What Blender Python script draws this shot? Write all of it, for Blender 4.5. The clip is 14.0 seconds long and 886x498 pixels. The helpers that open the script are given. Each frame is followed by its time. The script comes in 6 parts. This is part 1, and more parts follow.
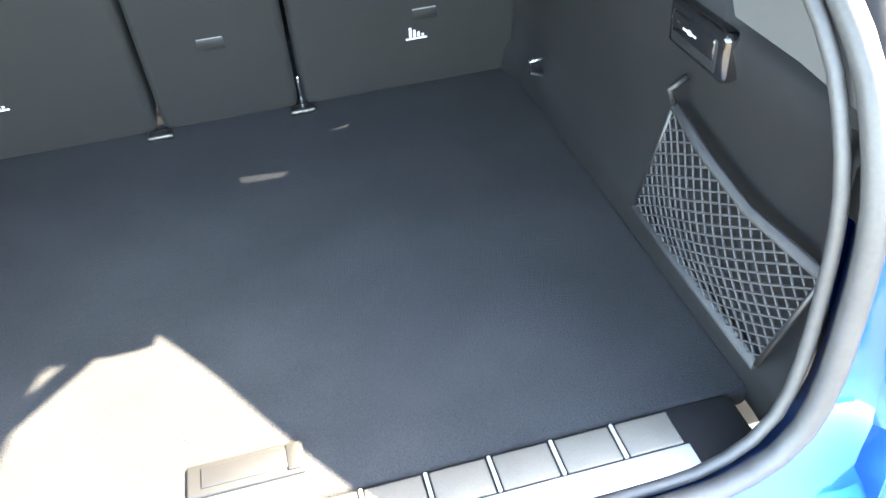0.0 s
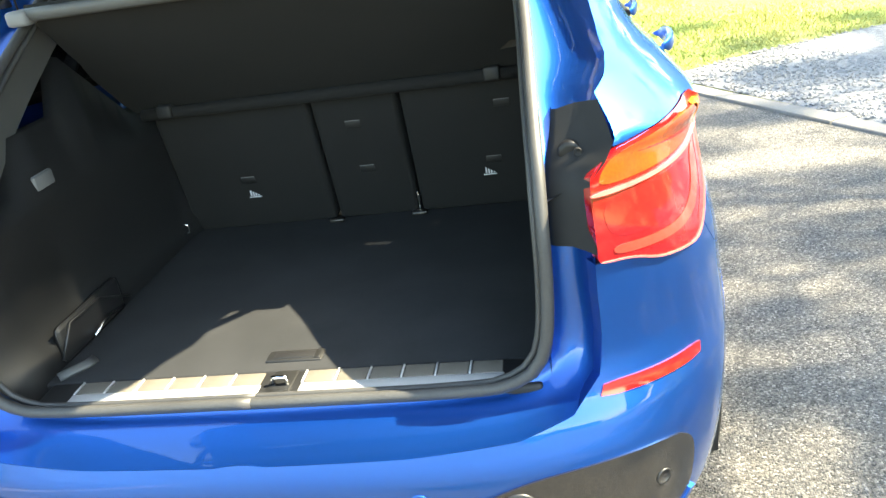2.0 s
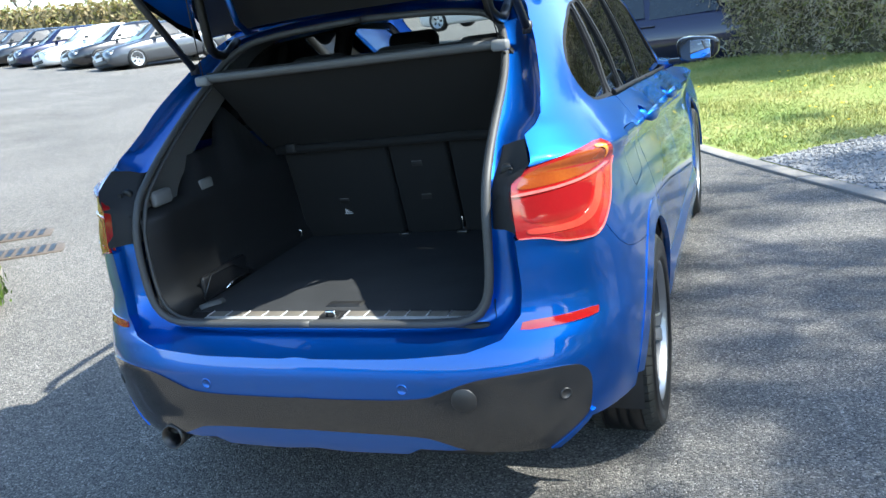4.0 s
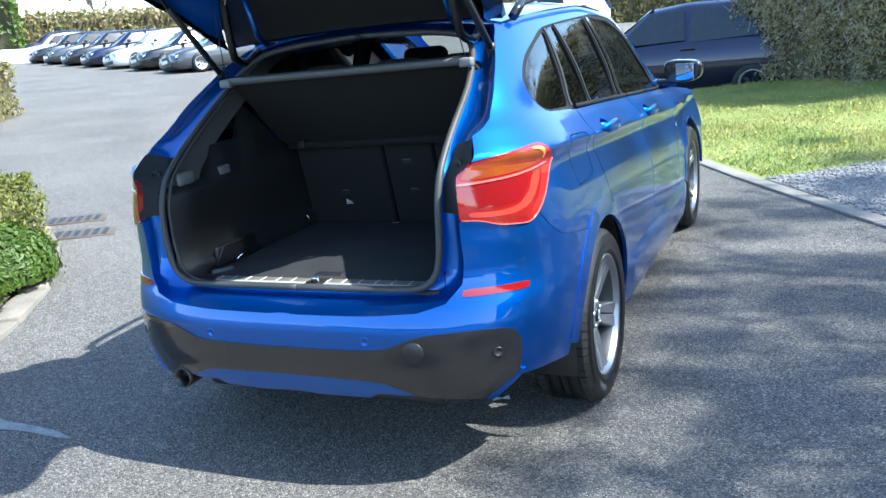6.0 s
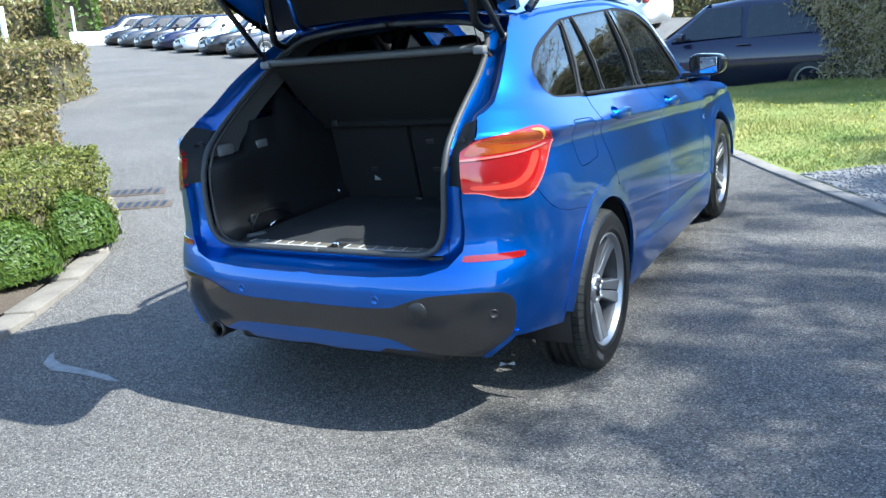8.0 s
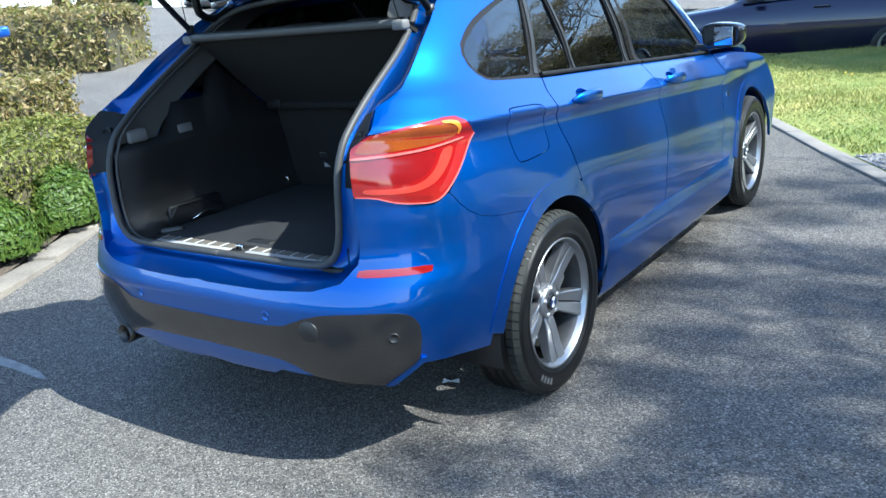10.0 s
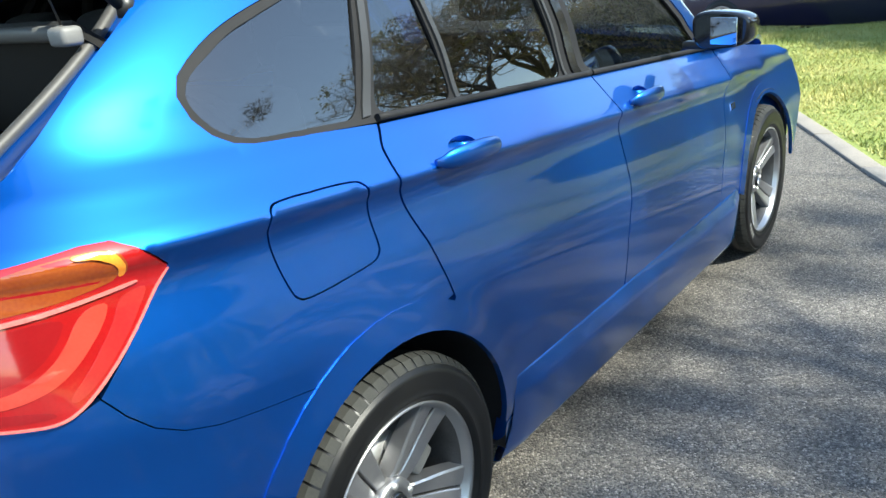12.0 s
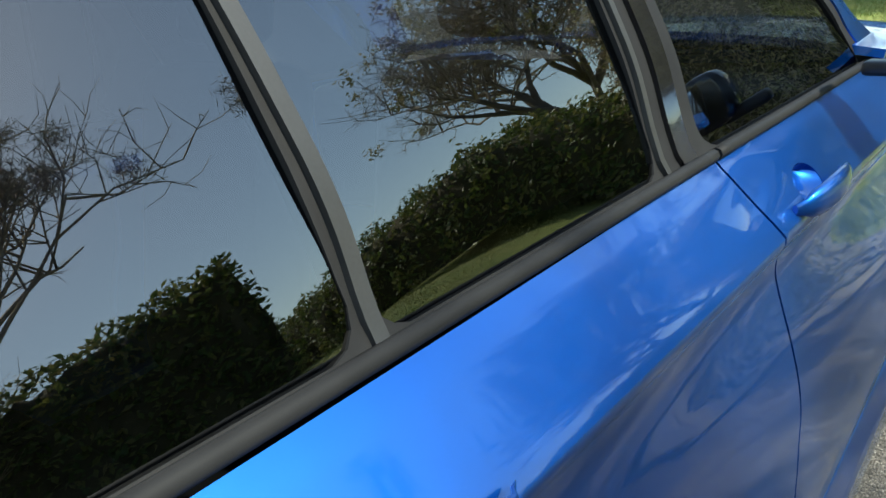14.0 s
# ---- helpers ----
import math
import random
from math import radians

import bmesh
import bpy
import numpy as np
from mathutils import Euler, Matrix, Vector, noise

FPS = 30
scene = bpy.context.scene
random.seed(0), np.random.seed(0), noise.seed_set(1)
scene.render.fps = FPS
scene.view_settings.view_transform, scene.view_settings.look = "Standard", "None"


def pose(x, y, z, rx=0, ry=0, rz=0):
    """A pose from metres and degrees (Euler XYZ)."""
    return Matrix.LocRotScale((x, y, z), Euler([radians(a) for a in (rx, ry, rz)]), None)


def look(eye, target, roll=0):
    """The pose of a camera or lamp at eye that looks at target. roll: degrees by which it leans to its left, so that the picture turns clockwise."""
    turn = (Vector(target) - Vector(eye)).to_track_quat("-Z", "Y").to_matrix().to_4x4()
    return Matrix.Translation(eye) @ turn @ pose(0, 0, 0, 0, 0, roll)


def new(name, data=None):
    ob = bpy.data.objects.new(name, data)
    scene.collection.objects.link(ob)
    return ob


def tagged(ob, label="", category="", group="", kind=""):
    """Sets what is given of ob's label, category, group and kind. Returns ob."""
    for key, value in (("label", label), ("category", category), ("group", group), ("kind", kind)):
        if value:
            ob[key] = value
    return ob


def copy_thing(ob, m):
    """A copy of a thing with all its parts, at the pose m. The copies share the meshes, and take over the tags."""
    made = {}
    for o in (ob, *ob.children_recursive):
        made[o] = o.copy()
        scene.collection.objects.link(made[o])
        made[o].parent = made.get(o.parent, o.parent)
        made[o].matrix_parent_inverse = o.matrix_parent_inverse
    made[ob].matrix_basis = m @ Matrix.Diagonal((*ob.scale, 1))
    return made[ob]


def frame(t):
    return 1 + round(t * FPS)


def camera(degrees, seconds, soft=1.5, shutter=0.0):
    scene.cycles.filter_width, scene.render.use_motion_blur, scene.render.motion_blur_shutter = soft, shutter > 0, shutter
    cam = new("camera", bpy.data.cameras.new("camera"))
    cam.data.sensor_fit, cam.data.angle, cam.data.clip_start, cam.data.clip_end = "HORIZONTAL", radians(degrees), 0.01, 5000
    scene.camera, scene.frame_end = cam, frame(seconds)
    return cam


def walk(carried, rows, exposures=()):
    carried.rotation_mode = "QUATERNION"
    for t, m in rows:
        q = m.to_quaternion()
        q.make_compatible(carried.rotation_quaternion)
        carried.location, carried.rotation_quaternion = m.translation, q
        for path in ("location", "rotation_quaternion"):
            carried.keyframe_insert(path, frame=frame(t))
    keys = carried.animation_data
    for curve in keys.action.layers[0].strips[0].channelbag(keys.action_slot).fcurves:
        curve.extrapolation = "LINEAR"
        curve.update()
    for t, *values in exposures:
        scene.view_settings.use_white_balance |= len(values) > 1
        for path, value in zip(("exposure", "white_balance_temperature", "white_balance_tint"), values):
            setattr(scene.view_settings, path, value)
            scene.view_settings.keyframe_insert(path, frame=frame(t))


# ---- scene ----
from mathutils.geometry import delaunay_2d_cdt

cam = camera(57.1, 14.0)
PATH = [
    (0, (0.145, -0.205, 1.334), (0.451, 1.334, 0.093), -5.2),
    (0.5, (0.217, -0.418, 1.418), (0.222, 1.271, 0.346), -8.4),
    (1, (0.276, -0.618, 1.466), (0.168, 1.104, 0.455), -8.6),
    (1.5, (0.461, -0.795, 1.478), (0.235, 0.961, 0.546), -9.3),
    (2, (0.624, -1.004, 1.477), (0.278, 0.785, 0.682), -9.1),
    (2.5, (0.744, -1.236, 1.462), (0.264, 0.574, 0.8), -9.0),
    (3, (0.892, -1.416, 1.466), (0.334, 0.376, 0.843), -8.8),
    (3.2, (0.956, -1.472, 1.474), (0.365, 0.317, 0.864), -8.7),
    (5.3, (1.464, -1.99, 1.494), (0.681, -0.226, 0.968), -6.9),
    (5.5, (1.505, -1.998, 1.484), (0.72, -0.235, 0.959), -6.6),
    (6, (1.608, -2.049, 1.482), (0.79, -0.3, 0.961), -6.3),
    (6.5, (1.673, -2.111, 1.493), (0.811, -0.385, 0.97), -5.9),
    (7, (1.752, -2.196, 1.488), (0.852, -0.488, 0.966), -5.7),
    (7.5, (1.831, -2.227, 1.469), (0.905, -0.533, 0.949), -5.4),
    (7.7, (1.849, -2.231, 1.466), (0.918, -0.54, 0.944), -5.3),
    (9.8, (2.15, -1.668, 1.437), (1.055, -0.103, 0.842), -5.5),
    (10, (2.151, -1.546, 1.446), (1.044, 0.009, 0.847), -5.6),
    (10.5, (2.135, -1.228, 1.434), (1.015, 0.309, 0.815), -5.5),
    (11, (2.101, -0.859, 1.428), (0.978, 0.668, 0.79), -5.4),
    (11.5, (1.983, -0.496, 1.419), (0.85, 1.021, 0.774), -5.4),
    (12, (1.847, -0.14, 1.436), (0.711, 1.358, 0.754), -5.3),
    (12.5, (1.697, 0.243, 1.419), (0.56, 1.725, 0.704), -5.6),
    (13, (1.498, 0.552, 1.417), (0.369, 2.023, 0.669), -5.9),
    (13.5, (1.284, 0.812, 1.424), (0.156, 2.277, 0.662), -5.6),
    (14, (1.14, 1.026, 1.394), (-0.042, 2.466, 0.666), -7.4),
]
EXPOSURES = [(0.0, 5.48, 8000, 8), (0.6, 5.3, 8500, 10), (1.0, 4.65, 9900, 10), (1.5, 3.95, 9600, 5), (2.0, 3.2, 8200, 0), (2.5, 2.5, 7000, 0), (3.0, 2.15, 6500, 1), (5.5, 1.96, 5750, 3), (6.5, 1.88, 5700, 3), (10.0, 1.75, 5700, 2), (11.5, 1.78, 6050, 0), (12.1, 1.78, 6500, 0), (12.6, 1.55, 6500, 0), (13.4, 1.35, 6450, -1), (14.0, 1.4, 6700, -3)]
walk(cam, [(t, look(eye, target, roll)) for t, eye, target, roll in PATH], EXPOSURES)

# ---- daylight ----
SUN_WAY = Vector((0.90, 0.08, 1.0)).normalized()
world = bpy.data.worlds.new("sky")
scene.world = world
world.use_nodes = True
nt = world.node_tree
sky = nt.nodes.new("ShaderNodeTexSky")
sky.sky_type, sky.sun_disc = "NISHITA", False
sky.sun_elevation, sky.sun_rotation = math.asin(SUN_WAY.z), math.atan2(SUN_WAY.x, SUN_WAY.y)
sky.air_density, sky.dust_density = 1.0, 0.7
nt.links.new(sky.outputs[0], nt.nodes["Background"].inputs[0])
nt.nodes["Background"].inputs[1].default_value = 0.15
sun = new("sun", bpy.data.lights.new("sun", "SUN"))
sun.data.energy, sun.data.angle, sun.data.color = 4.0, radians(0.55), (1.0, 0.95, 0.87)
sun.matrix_world = look((20 * SUN_WAY.x, 20 * SUN_WAY.y, 20 * SUN_WAY.z), (0, 0, 0))


# ---- materials ----
def material(name, colour, rough=0.6, metal=0.0, second=None, scale=20.0, fine=200.0, bump=0.2, depth=0.002, coat=0.0, mix=(0.35, 0.65), each=0.0, spec=0.5):
    """A procedural surface: two colours blended by a broad noise, broken by a fine one, with relief of that depth in metres."""
    m = bpy.data.materials.new(name)
    m.use_nodes = True
    t = m.node_tree
    b = t.nodes["Principled BSDF"]
    b.inputs["Roughness"].default_value, b.inputs["Metallic"].default_value = rough, metal
    b.inputs["Coat Weight"].default_value, b.inputs["Coat Roughness"].default_value = coat, 0.03
    b.inputs["Specular IOR Level"].default_value = spec
    place = t.nodes.new("ShaderNodeTexCoord").outputs["Object"]
    broad, small = t.nodes.new("ShaderNodeTexNoise"), t.nodes.new("ShaderNodeTexNoise")
    for node, size, detail in ((broad, scale, 4), (small, fine, 3)):
        node.inputs["Scale"].default_value, node.inputs["Detail"].default_value = size, detail
        t.links.new(place, node.inputs["Vector"])
    ramp = t.nodes.new("ShaderNodeMapRange")
    ramp.inputs[1].default_value, ramp.inputs[2].default_value = mix
    half = t.nodes.new("ShaderNodeMix")
    half.inputs[0].default_value = 0.45
    t.links.new(broad.outputs[0], half.inputs[2])
    t.links.new(small.outputs[0], half.inputs[3])
    t.links.new(half.outputs[0], ramp.inputs[0])
    blend = t.nodes.new("ShaderNodeMix")
    blend.data_type = "RGBA"
    blend.inputs[6].default_value = (*colour, 1)
    blend.inputs[7].default_value = (*(second or [c * 0.8 for c in colour]), 1)
    t.links.new(ramp.outputs[0], blend.inputs[0])
    out = blend.outputs[2]
    if each:
        info, hue = t.nodes.new("ShaderNodeObjectInfo"), t.nodes.new("ShaderNodeHueSaturation")
        span = t.nodes.new("ShaderNodeMapRange")
        span.inputs[3].default_value, span.inputs[4].default_value = 1 - each, 1 + each
        t.links.new(info.outputs["Random"], span.inputs[0])
        t.links.new(span.outputs[0], hue.inputs["Value"])
        t.links.new(out, hue.inputs["Color"])
        out = hue.outputs[0]
    t.links.new(out, b.inputs["Base Color"])
    if bump:
        rel = t.nodes.new("ShaderNodeBump")
        rel.inputs["Strength"].default_value, rel.inputs["Distance"].default_value = bump, depth
        t.links.new(small.outputs[0], rel.inputs["Height"])
        t.links.new(rel.outputs[0], b.inputs["Normal"])
    return m


def pane_material(name, tint, rough=0.0, gloss=0.5):
    """Thin glass: what is behind shows through the tint, and its face reflects."""
    m = bpy.data.materials.new(name)
    m.use_nodes = True
    t = m.node_tree
    t.nodes.remove(t.nodes["Principled BSDF"])
    clear, shine, fres, mixed = (t.nodes.new("ShaderNode" + k) for k in ("BsdfTransparent", "BsdfGlossy", "Fresnel", "MixShader"))
    clear.inputs[0].default_value = (*tint, 1)
    shine.inputs["Roughness"].default_value = rough
    fres.inputs[0].default_value = 1.0 + gloss
    t.links.new(fres.outputs[0], mixed.inputs[0])
    t.links.new(clear.outputs[0], mixed.inputs[1])
    t.links.new(shine.outputs[0], mixed.inputs[2])
    t.links.new(mixed.outputs[0], t.nodes["Material Output"].inputs[0])
    return m


def asphalt_material(name):
    """Rolled stone chippings: each chip with its own tone, in worn patches, with fine relief."""
    m = bpy.data.materials.new(name)
    m.use_nodes = True
    t = m.node_tree
    b = t.nodes["Principled BSDF"]
    b.inputs["Roughness"].default_value = .92
    place = t.nodes.new("ShaderNodeTexCoord").outputs["Object"]
    chips, wear, dust = t.nodes.new("ShaderNodeTexVoronoi"), t.nodes.new("ShaderNodeTexNoise"), t.nodes.new("ShaderNodeTexNoise")
    chips.inputs["Scale"].default_value = 175
    wear.inputs["Scale"].default_value, wear.inputs["Detail"].default_value = .7, 5
    dust.inputs["Scale"].default_value, dust.inputs["Detail"].default_value = 14, 5
    for node in (chips, wear, dust):
        t.links.new(place, node.inputs["Vector"])
    tone = t.nodes.new("ShaderNodeSeparateColor")
    t.links.new(chips.outputs["Color"], tone.inputs[0])
    ramp = t.nodes.new("ShaderNodeValToRGB")
    for k, (p, c) in enumerate(((0, (.036, .034, .032)), (.45, (.107, .098, .087)), (.85, (.170, .154, .135)), (1, (.31, .284, .250)))):
        e = ramp.color_ramp.elements[k] if k < 2 else ramp.color_ramp.elements.new(p)
        e.position, e.color = p, (*c, 1)
    t.links.new(tone.outputs[0], ramp.inputs[0])
    span = t.nodes.new("ShaderNodeMapRange")
    span.inputs[1].default_value, span.inputs[2].default_value, span.inputs[3].default_value, span.inputs[4].default_value = .3, .7, .75, 1.3
    mixed = t.nodes.new("ShaderNodeMath")
    mixed.operation = "ADD"
    halves = [t.nodes.new("ShaderNodeMath") for _ in range(2)]
    for h, node, w in zip(halves, (wear, dust), (.6, .4)):
        h.operation, h.inputs[1].default_value = "MULTIPLY", w
        t.links.new(node.outputs[0], h.inputs[0])
        t.links.new(h.outputs[0], mixed.inputs[0 if w > .5 else 1])
    t.links.new(mixed.outputs[0], span.inputs[0])
    hue = t.nodes.new("ShaderNodeHueSaturation")
    t.links.new(ramp.outputs[0], hue.inputs["Color"])
    t.links.new(span.outputs[0], hue.inputs["Value"])
    t.links.new(hue.outputs[0], b.inputs["Base Color"])
    rel = t.nodes.new("ShaderNodeBump")
    rel.inputs["Strength"].default_value, rel.inputs["Distance"].default_value, rel.invert = 1.0, .006, True
    t.links.new(chips.outputs["Distance"], rel.inputs["Height"])
    t.links.new(rel.outputs[0], b.inputs["Normal"])
    return m


def with_flakes(m, colour, rough, share):
    """Adds the pale broad glint of metal flakes in the lacquer."""
    t = m.node_tree
    glint, both_lobes = t.nodes.new("ShaderNodeBsdfGlossy"), t.nodes.new("ShaderNodeMixShader")
    glint.inputs["Color"].default_value, glint.inputs["Roughness"].default_value = (*colour, 1), rough
    both_lobes.inputs[0].default_value = share
    t.links.new(t.nodes["Principled BSDF"].outputs[0], both_lobes.inputs[1])
    t.links.new(glint.outputs[0], both_lobes.inputs[2])
    t.links.new(both_lobes.outputs[0], t.nodes["Material Output"].inputs[0])
    return m


PAINT = with_flakes(material("blue_paint", (0.0012, 0.050, 0.365), 0.43, 0.95, (0.0016, 0.055, 0.39), 3.0, 2500.0, 0.05, 0.0003, 1.0), (0.10, 0.88, 1.0), 0.40, 0.05)
TRIM = material("black_trim", (0.012, 0.012, 0.013), 0.42, 0, (0.018, 0.018, 0.019), 15, 1200, 0.15, 0.0004)
FRAME = material("window_frame_trim", (0.013, 0.013, 0.014), 0.62, 0, (0.019, 0.019, 0.02), 15, 1200, 0.1, 0.0004, spec=.12)
GLOSS = material("gloss_black", (0.006, 0.006, 0.007), 0.12, 0, (0.01, 0.01, 0.011), 8, 600, 0.0, 0.0, 0.6)
RUBBER = material("rubber", (0.005, 0.005, 0.0055), 0.40, 0, (0.009, 0.009, 0.009), 12, 300, 0.2, 0.0006, spec=.3)
TREAD = material("dusty_tread", (0.020, 0.021, 0.019), 0.75, 0, (0.034, 0.034, 0.030), 14, 300, 0.2, 0.0006, spec=.3)
SEAL = material("seal_rubber", (0.035, 0.034, 0.033), 0.55, 0, (0.05, 0.049, 0.047), 10, 200, 0.1, 0.0005)
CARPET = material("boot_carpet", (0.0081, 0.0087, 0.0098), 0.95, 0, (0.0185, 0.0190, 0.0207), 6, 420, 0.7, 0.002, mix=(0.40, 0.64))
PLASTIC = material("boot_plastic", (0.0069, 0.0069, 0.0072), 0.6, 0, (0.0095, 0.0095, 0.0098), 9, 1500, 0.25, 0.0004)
ALLOY = material("alloy", (0.33, 0.33, 0.34), 0.36, 0.85, (0.38, 0.38, 0.39), 20, 800, 0.02, 0.0003, 0.4)
STEEL = material("brushed_steel", (0.68, 0.67, 0.66), 0.45, 0.7, (0.6, 0.6, 0.59), 15, 300, 0.05, 0.0003)
CHROME = material("chrome", (0.8, 0.8, 0.8), 0.12, 1.0, (0.72, 0.72, 0.72), 15, 300, 0.0)
GLASS_DARK = pane_material("privacy_glass", (0.15, 0.16, 0.175), 0.0, 1.2)
GLASS_REAR = pane_material("rear_glass", (0.12, 0.125, 0.13), 0.0, 0.6)
GLASS = pane_material("clear_glass", (0.6, 0.64, 0.62), 0.0, 0.52)
ASPHALT = asphalt_material("asphalt")
CONCRETE = material("kerb_concrete", (0.25, 0.225, 0.195), 0.9, 0, (0.17, 0.155, 0.135), 4, 90, 0.5, 0.003, each=0.08)
OLDKERB = material("old_kerb", (0.235, 0.205, 0.165), 0.95, 0, (0.14, 0.122, 0.10), 5, 70, 0.6, 0.004, each=0.1)
GRAVEL = material("gravel_stone", (0.24, 0.225, 0.21), 0.9, 0, (0.2, 0.2, 0.2), 10, 80, 0.6, 0.004, each=0.2)
GRAVEL_BASE = material("gravel_base", (0.16, 0.155, 0.15), 0.95, 0, (0.3, 0.29, 0.28), 30, 90, 0.9, 0.01)
BLADE = material("grass_blade", (0.15, 0.21, 0.03), 0.6, 0, (0.42, 0.37, 0.12), 1.1, 25, 0.0)
CHALK = material("chalk_paint", (0.30, 0.30, 0.29), 0.95, 0, (0.16, 0.16, 0.155), 25, 150, 0.5, 0.002)
GRASS = material("grass", (0.13, 0.19, 0.028), 0.8, 0, (0.26, 0.26, 0.075), 1.1, 60, 0.8, 0.02)
SOIL = material("soil", (0.07, 0.05, 0.035), 0.95, 0, (0.11, 0.085, 0.06), 3, 60, 0.9, 0.02)
LAMP_RED = material("red_lens", (0.22, 0.005, 0.006), 0.12, 0, (0.26, 0.006, 0.007), 30, 200, 0.0, 0, 1.0)
LAMP_AMBER = material("amber_lens", (0.25, 0.055, 0.008), 0.12, 0, (0.20, 0.036, 0.008), 14, 200, 0.0, 0, 1.0)
LAMP_GLOW = material("amber_bulb", (0.72, 0.27, 0.03), 0.15, 0, (0.62, 0.20, 0.02), 30, 200, 0.0, 0, 1.0)
LAMP_PALE = material("pale_lens", (0.55, 0.15, 0.13), 0.15, 0, (0.48, 0.10, 0.09), 30, 200, 0.0, 0, 1.0)
LAMP_GUIDE = material("bright_red_lens", (0.44, 0.040, 0.026), 0.15, 0, (0.40, 0.032, 0.020), 30, 200, 0.0, 0, 1.0)
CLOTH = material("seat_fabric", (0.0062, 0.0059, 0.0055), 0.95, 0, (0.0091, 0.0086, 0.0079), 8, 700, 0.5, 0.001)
SHELF = material("shelf_felt", (0.0045, 0.0043, 0.0039), 0.95, 0, (0.0065, 0.0061, 0.0056), 8, 500, 0.4, 0.001)
SATIN = material("satin_trim", (0.020, 0.0195, 0.019), 0.45, 0.0, (0.027, 0.0265, 0.026), 6, 300, 0.0)
GREY = material("grey_plastic", (0.16, 0.16, 0.155), 0.55, 0, (0.13, 0.13, 0.13), 8, 500, 0.1, 0.0005)
MIRROR = material("mirror_glass", (0.85, 0.87, 0.88), 0.02, 1.0, (0.85, 0.87, 0.88), 8, 500, 0.0)
LAMP_DEEP = material("deep_red_lens", (0.18, 0.004, 0.006), 0.12, 0, (0.20, 0.006, 0.008), 20, 200, 0.0, 0, 1.0)
LAMP_SIDE = material("side_lens", (0.26, 0.012, 0.014), 0.12, 0, (0.28, 0.018, 0.016), 20, 200, 0.0, 0, 1.0)
DARKSTEEL = material("sooty_steel", (0.10, 0.095, 0.09), 0.4, 0.9, (0.05, 0.048, 0.045), 30, 200, 0.1, 0.0005)
SILLSTEEL = material("sill_steel", (0.66, 0.66, 0.65), 0.38, 0.55, (0.72, 0.72, 0.71), 30, 600, 0.05, 0.0003)
SILLGREY = material("sill_tread", (0.15, 0.132, 0.108), 0.5, 0.3, (0.18, 0.16, 0.132), 30, 400, 0.1, 0.0005)
GREYDARK = material("pillar_plastic", (0.07, 0.07, 0.068), 0.6, 0, (0.085, 0.085, 0.082), 9, 700, 0.15, 0.0005)
NETGREY = material("net_cord", (0.028, 0.028, 0.030), 0.8, 0, (0.045, 0.045, 0.046), 40, 900, 0.3, 0.0005)
MOULD = material("moulding_plastic", (0.009, 0.009, 0.0095), 0.65, 0, (0.014, 0.014, 0.0145), 12, 900, 0.2, 0.0005, spec=.3)
BARREL = material("wheel_barrel", (0.06, 0.06, 0.063), 0.5, 0.7, (0.09, 0.09, 0.09), 15, 200, 0.05, 0.0004)
INSERT = material("insert_black", (0.008, 0.008, 0.0085), 0.2, 0, (0.012, 0.012, 0.0125), 12, 900, 0.03, 0.0002, 0.8)
IRON = material("rusty_iron", (0.11, 0.085, 0.065), 0.8, 0.2, (0.07, 0.055, 0.045), 30, 200, 0.4, 0.002)
YELLOW = material("plate_yellow", (0.8, 0.52, 0.01), 0.4, 0, (0.76, 0.5, 0.01), 30, 500, 0.02, 0.0003)
BLACK = material("plate_black", (0.012, 0.012, 0.012), 0.5)
WHITE = material("white_print", (0.8, 0.8, 0.8), 0.5)


# ---- mesh helpers ----
def mesh_of(name, verts, faces, mats, smooth=True, kinds=None, normals=None):
    me = bpy.data.meshes.new(name)
    me.from_pydata([tuple(map(float, v)) for v in verts], [], [tuple(map(int, f)) for f in faces])
    for m in mats if isinstance(mats, (list, tuple)) else [mats]:
        me.materials.append(m)
    me.polygons.foreach_set("use_smooth", [smooth] * len(me.polygons))
    if kinds is not None:
        me.polygons.foreach_set("material_index", [int(k) for k in kinds])
    if normals is not None:
        me.normals_split_custom_set_from_vertices([tuple(map(float, n)) for n in normals])
    me.update()
    return me


def part(name, data, mat=None, parent=None, label="", at=None):
    """Links a bmesh or a mesh as one object under a thing or a part."""
    if isinstance(data, bmesh.types.BMesh):
        me = bpy.data.meshes.new(name)
        data.to_mesh(me)
        data.free()
        me.materials.append(mat)
        data = me
    ob = new(name, data)
    if at is not None:
        ob.matrix_basis = at
    if parent is not None:
        ob.parent = parent
    return tagged(ob, label) if label else ob


def thing(name, label, category, group="", kind="", at=None):
    ob = new(name)
    if at is not None:
        ob.matrix_basis = at
    return tagged(ob, label, category, group, kind)


def box(x0, y0, z0, x1, y1, z1, bevel=0.004, seg=2):
    bm = bmesh.new()
    bmesh.ops.create_cube(bm, size=1)
    for v in bm.verts:
        v.co = Vector(((x0, x1)[v.co.x > 0], (y0, y1)[v.co.y > 0], (z0, z1)[v.co.z > 0]))
    if bevel:
        bmesh.ops.bevel(bm, geom=bm.edges[:], offset=bevel, segments=seg, affect="EDGES", profile=0.5)
        for f in bm.faces:
            f.smooth = True
    return bm


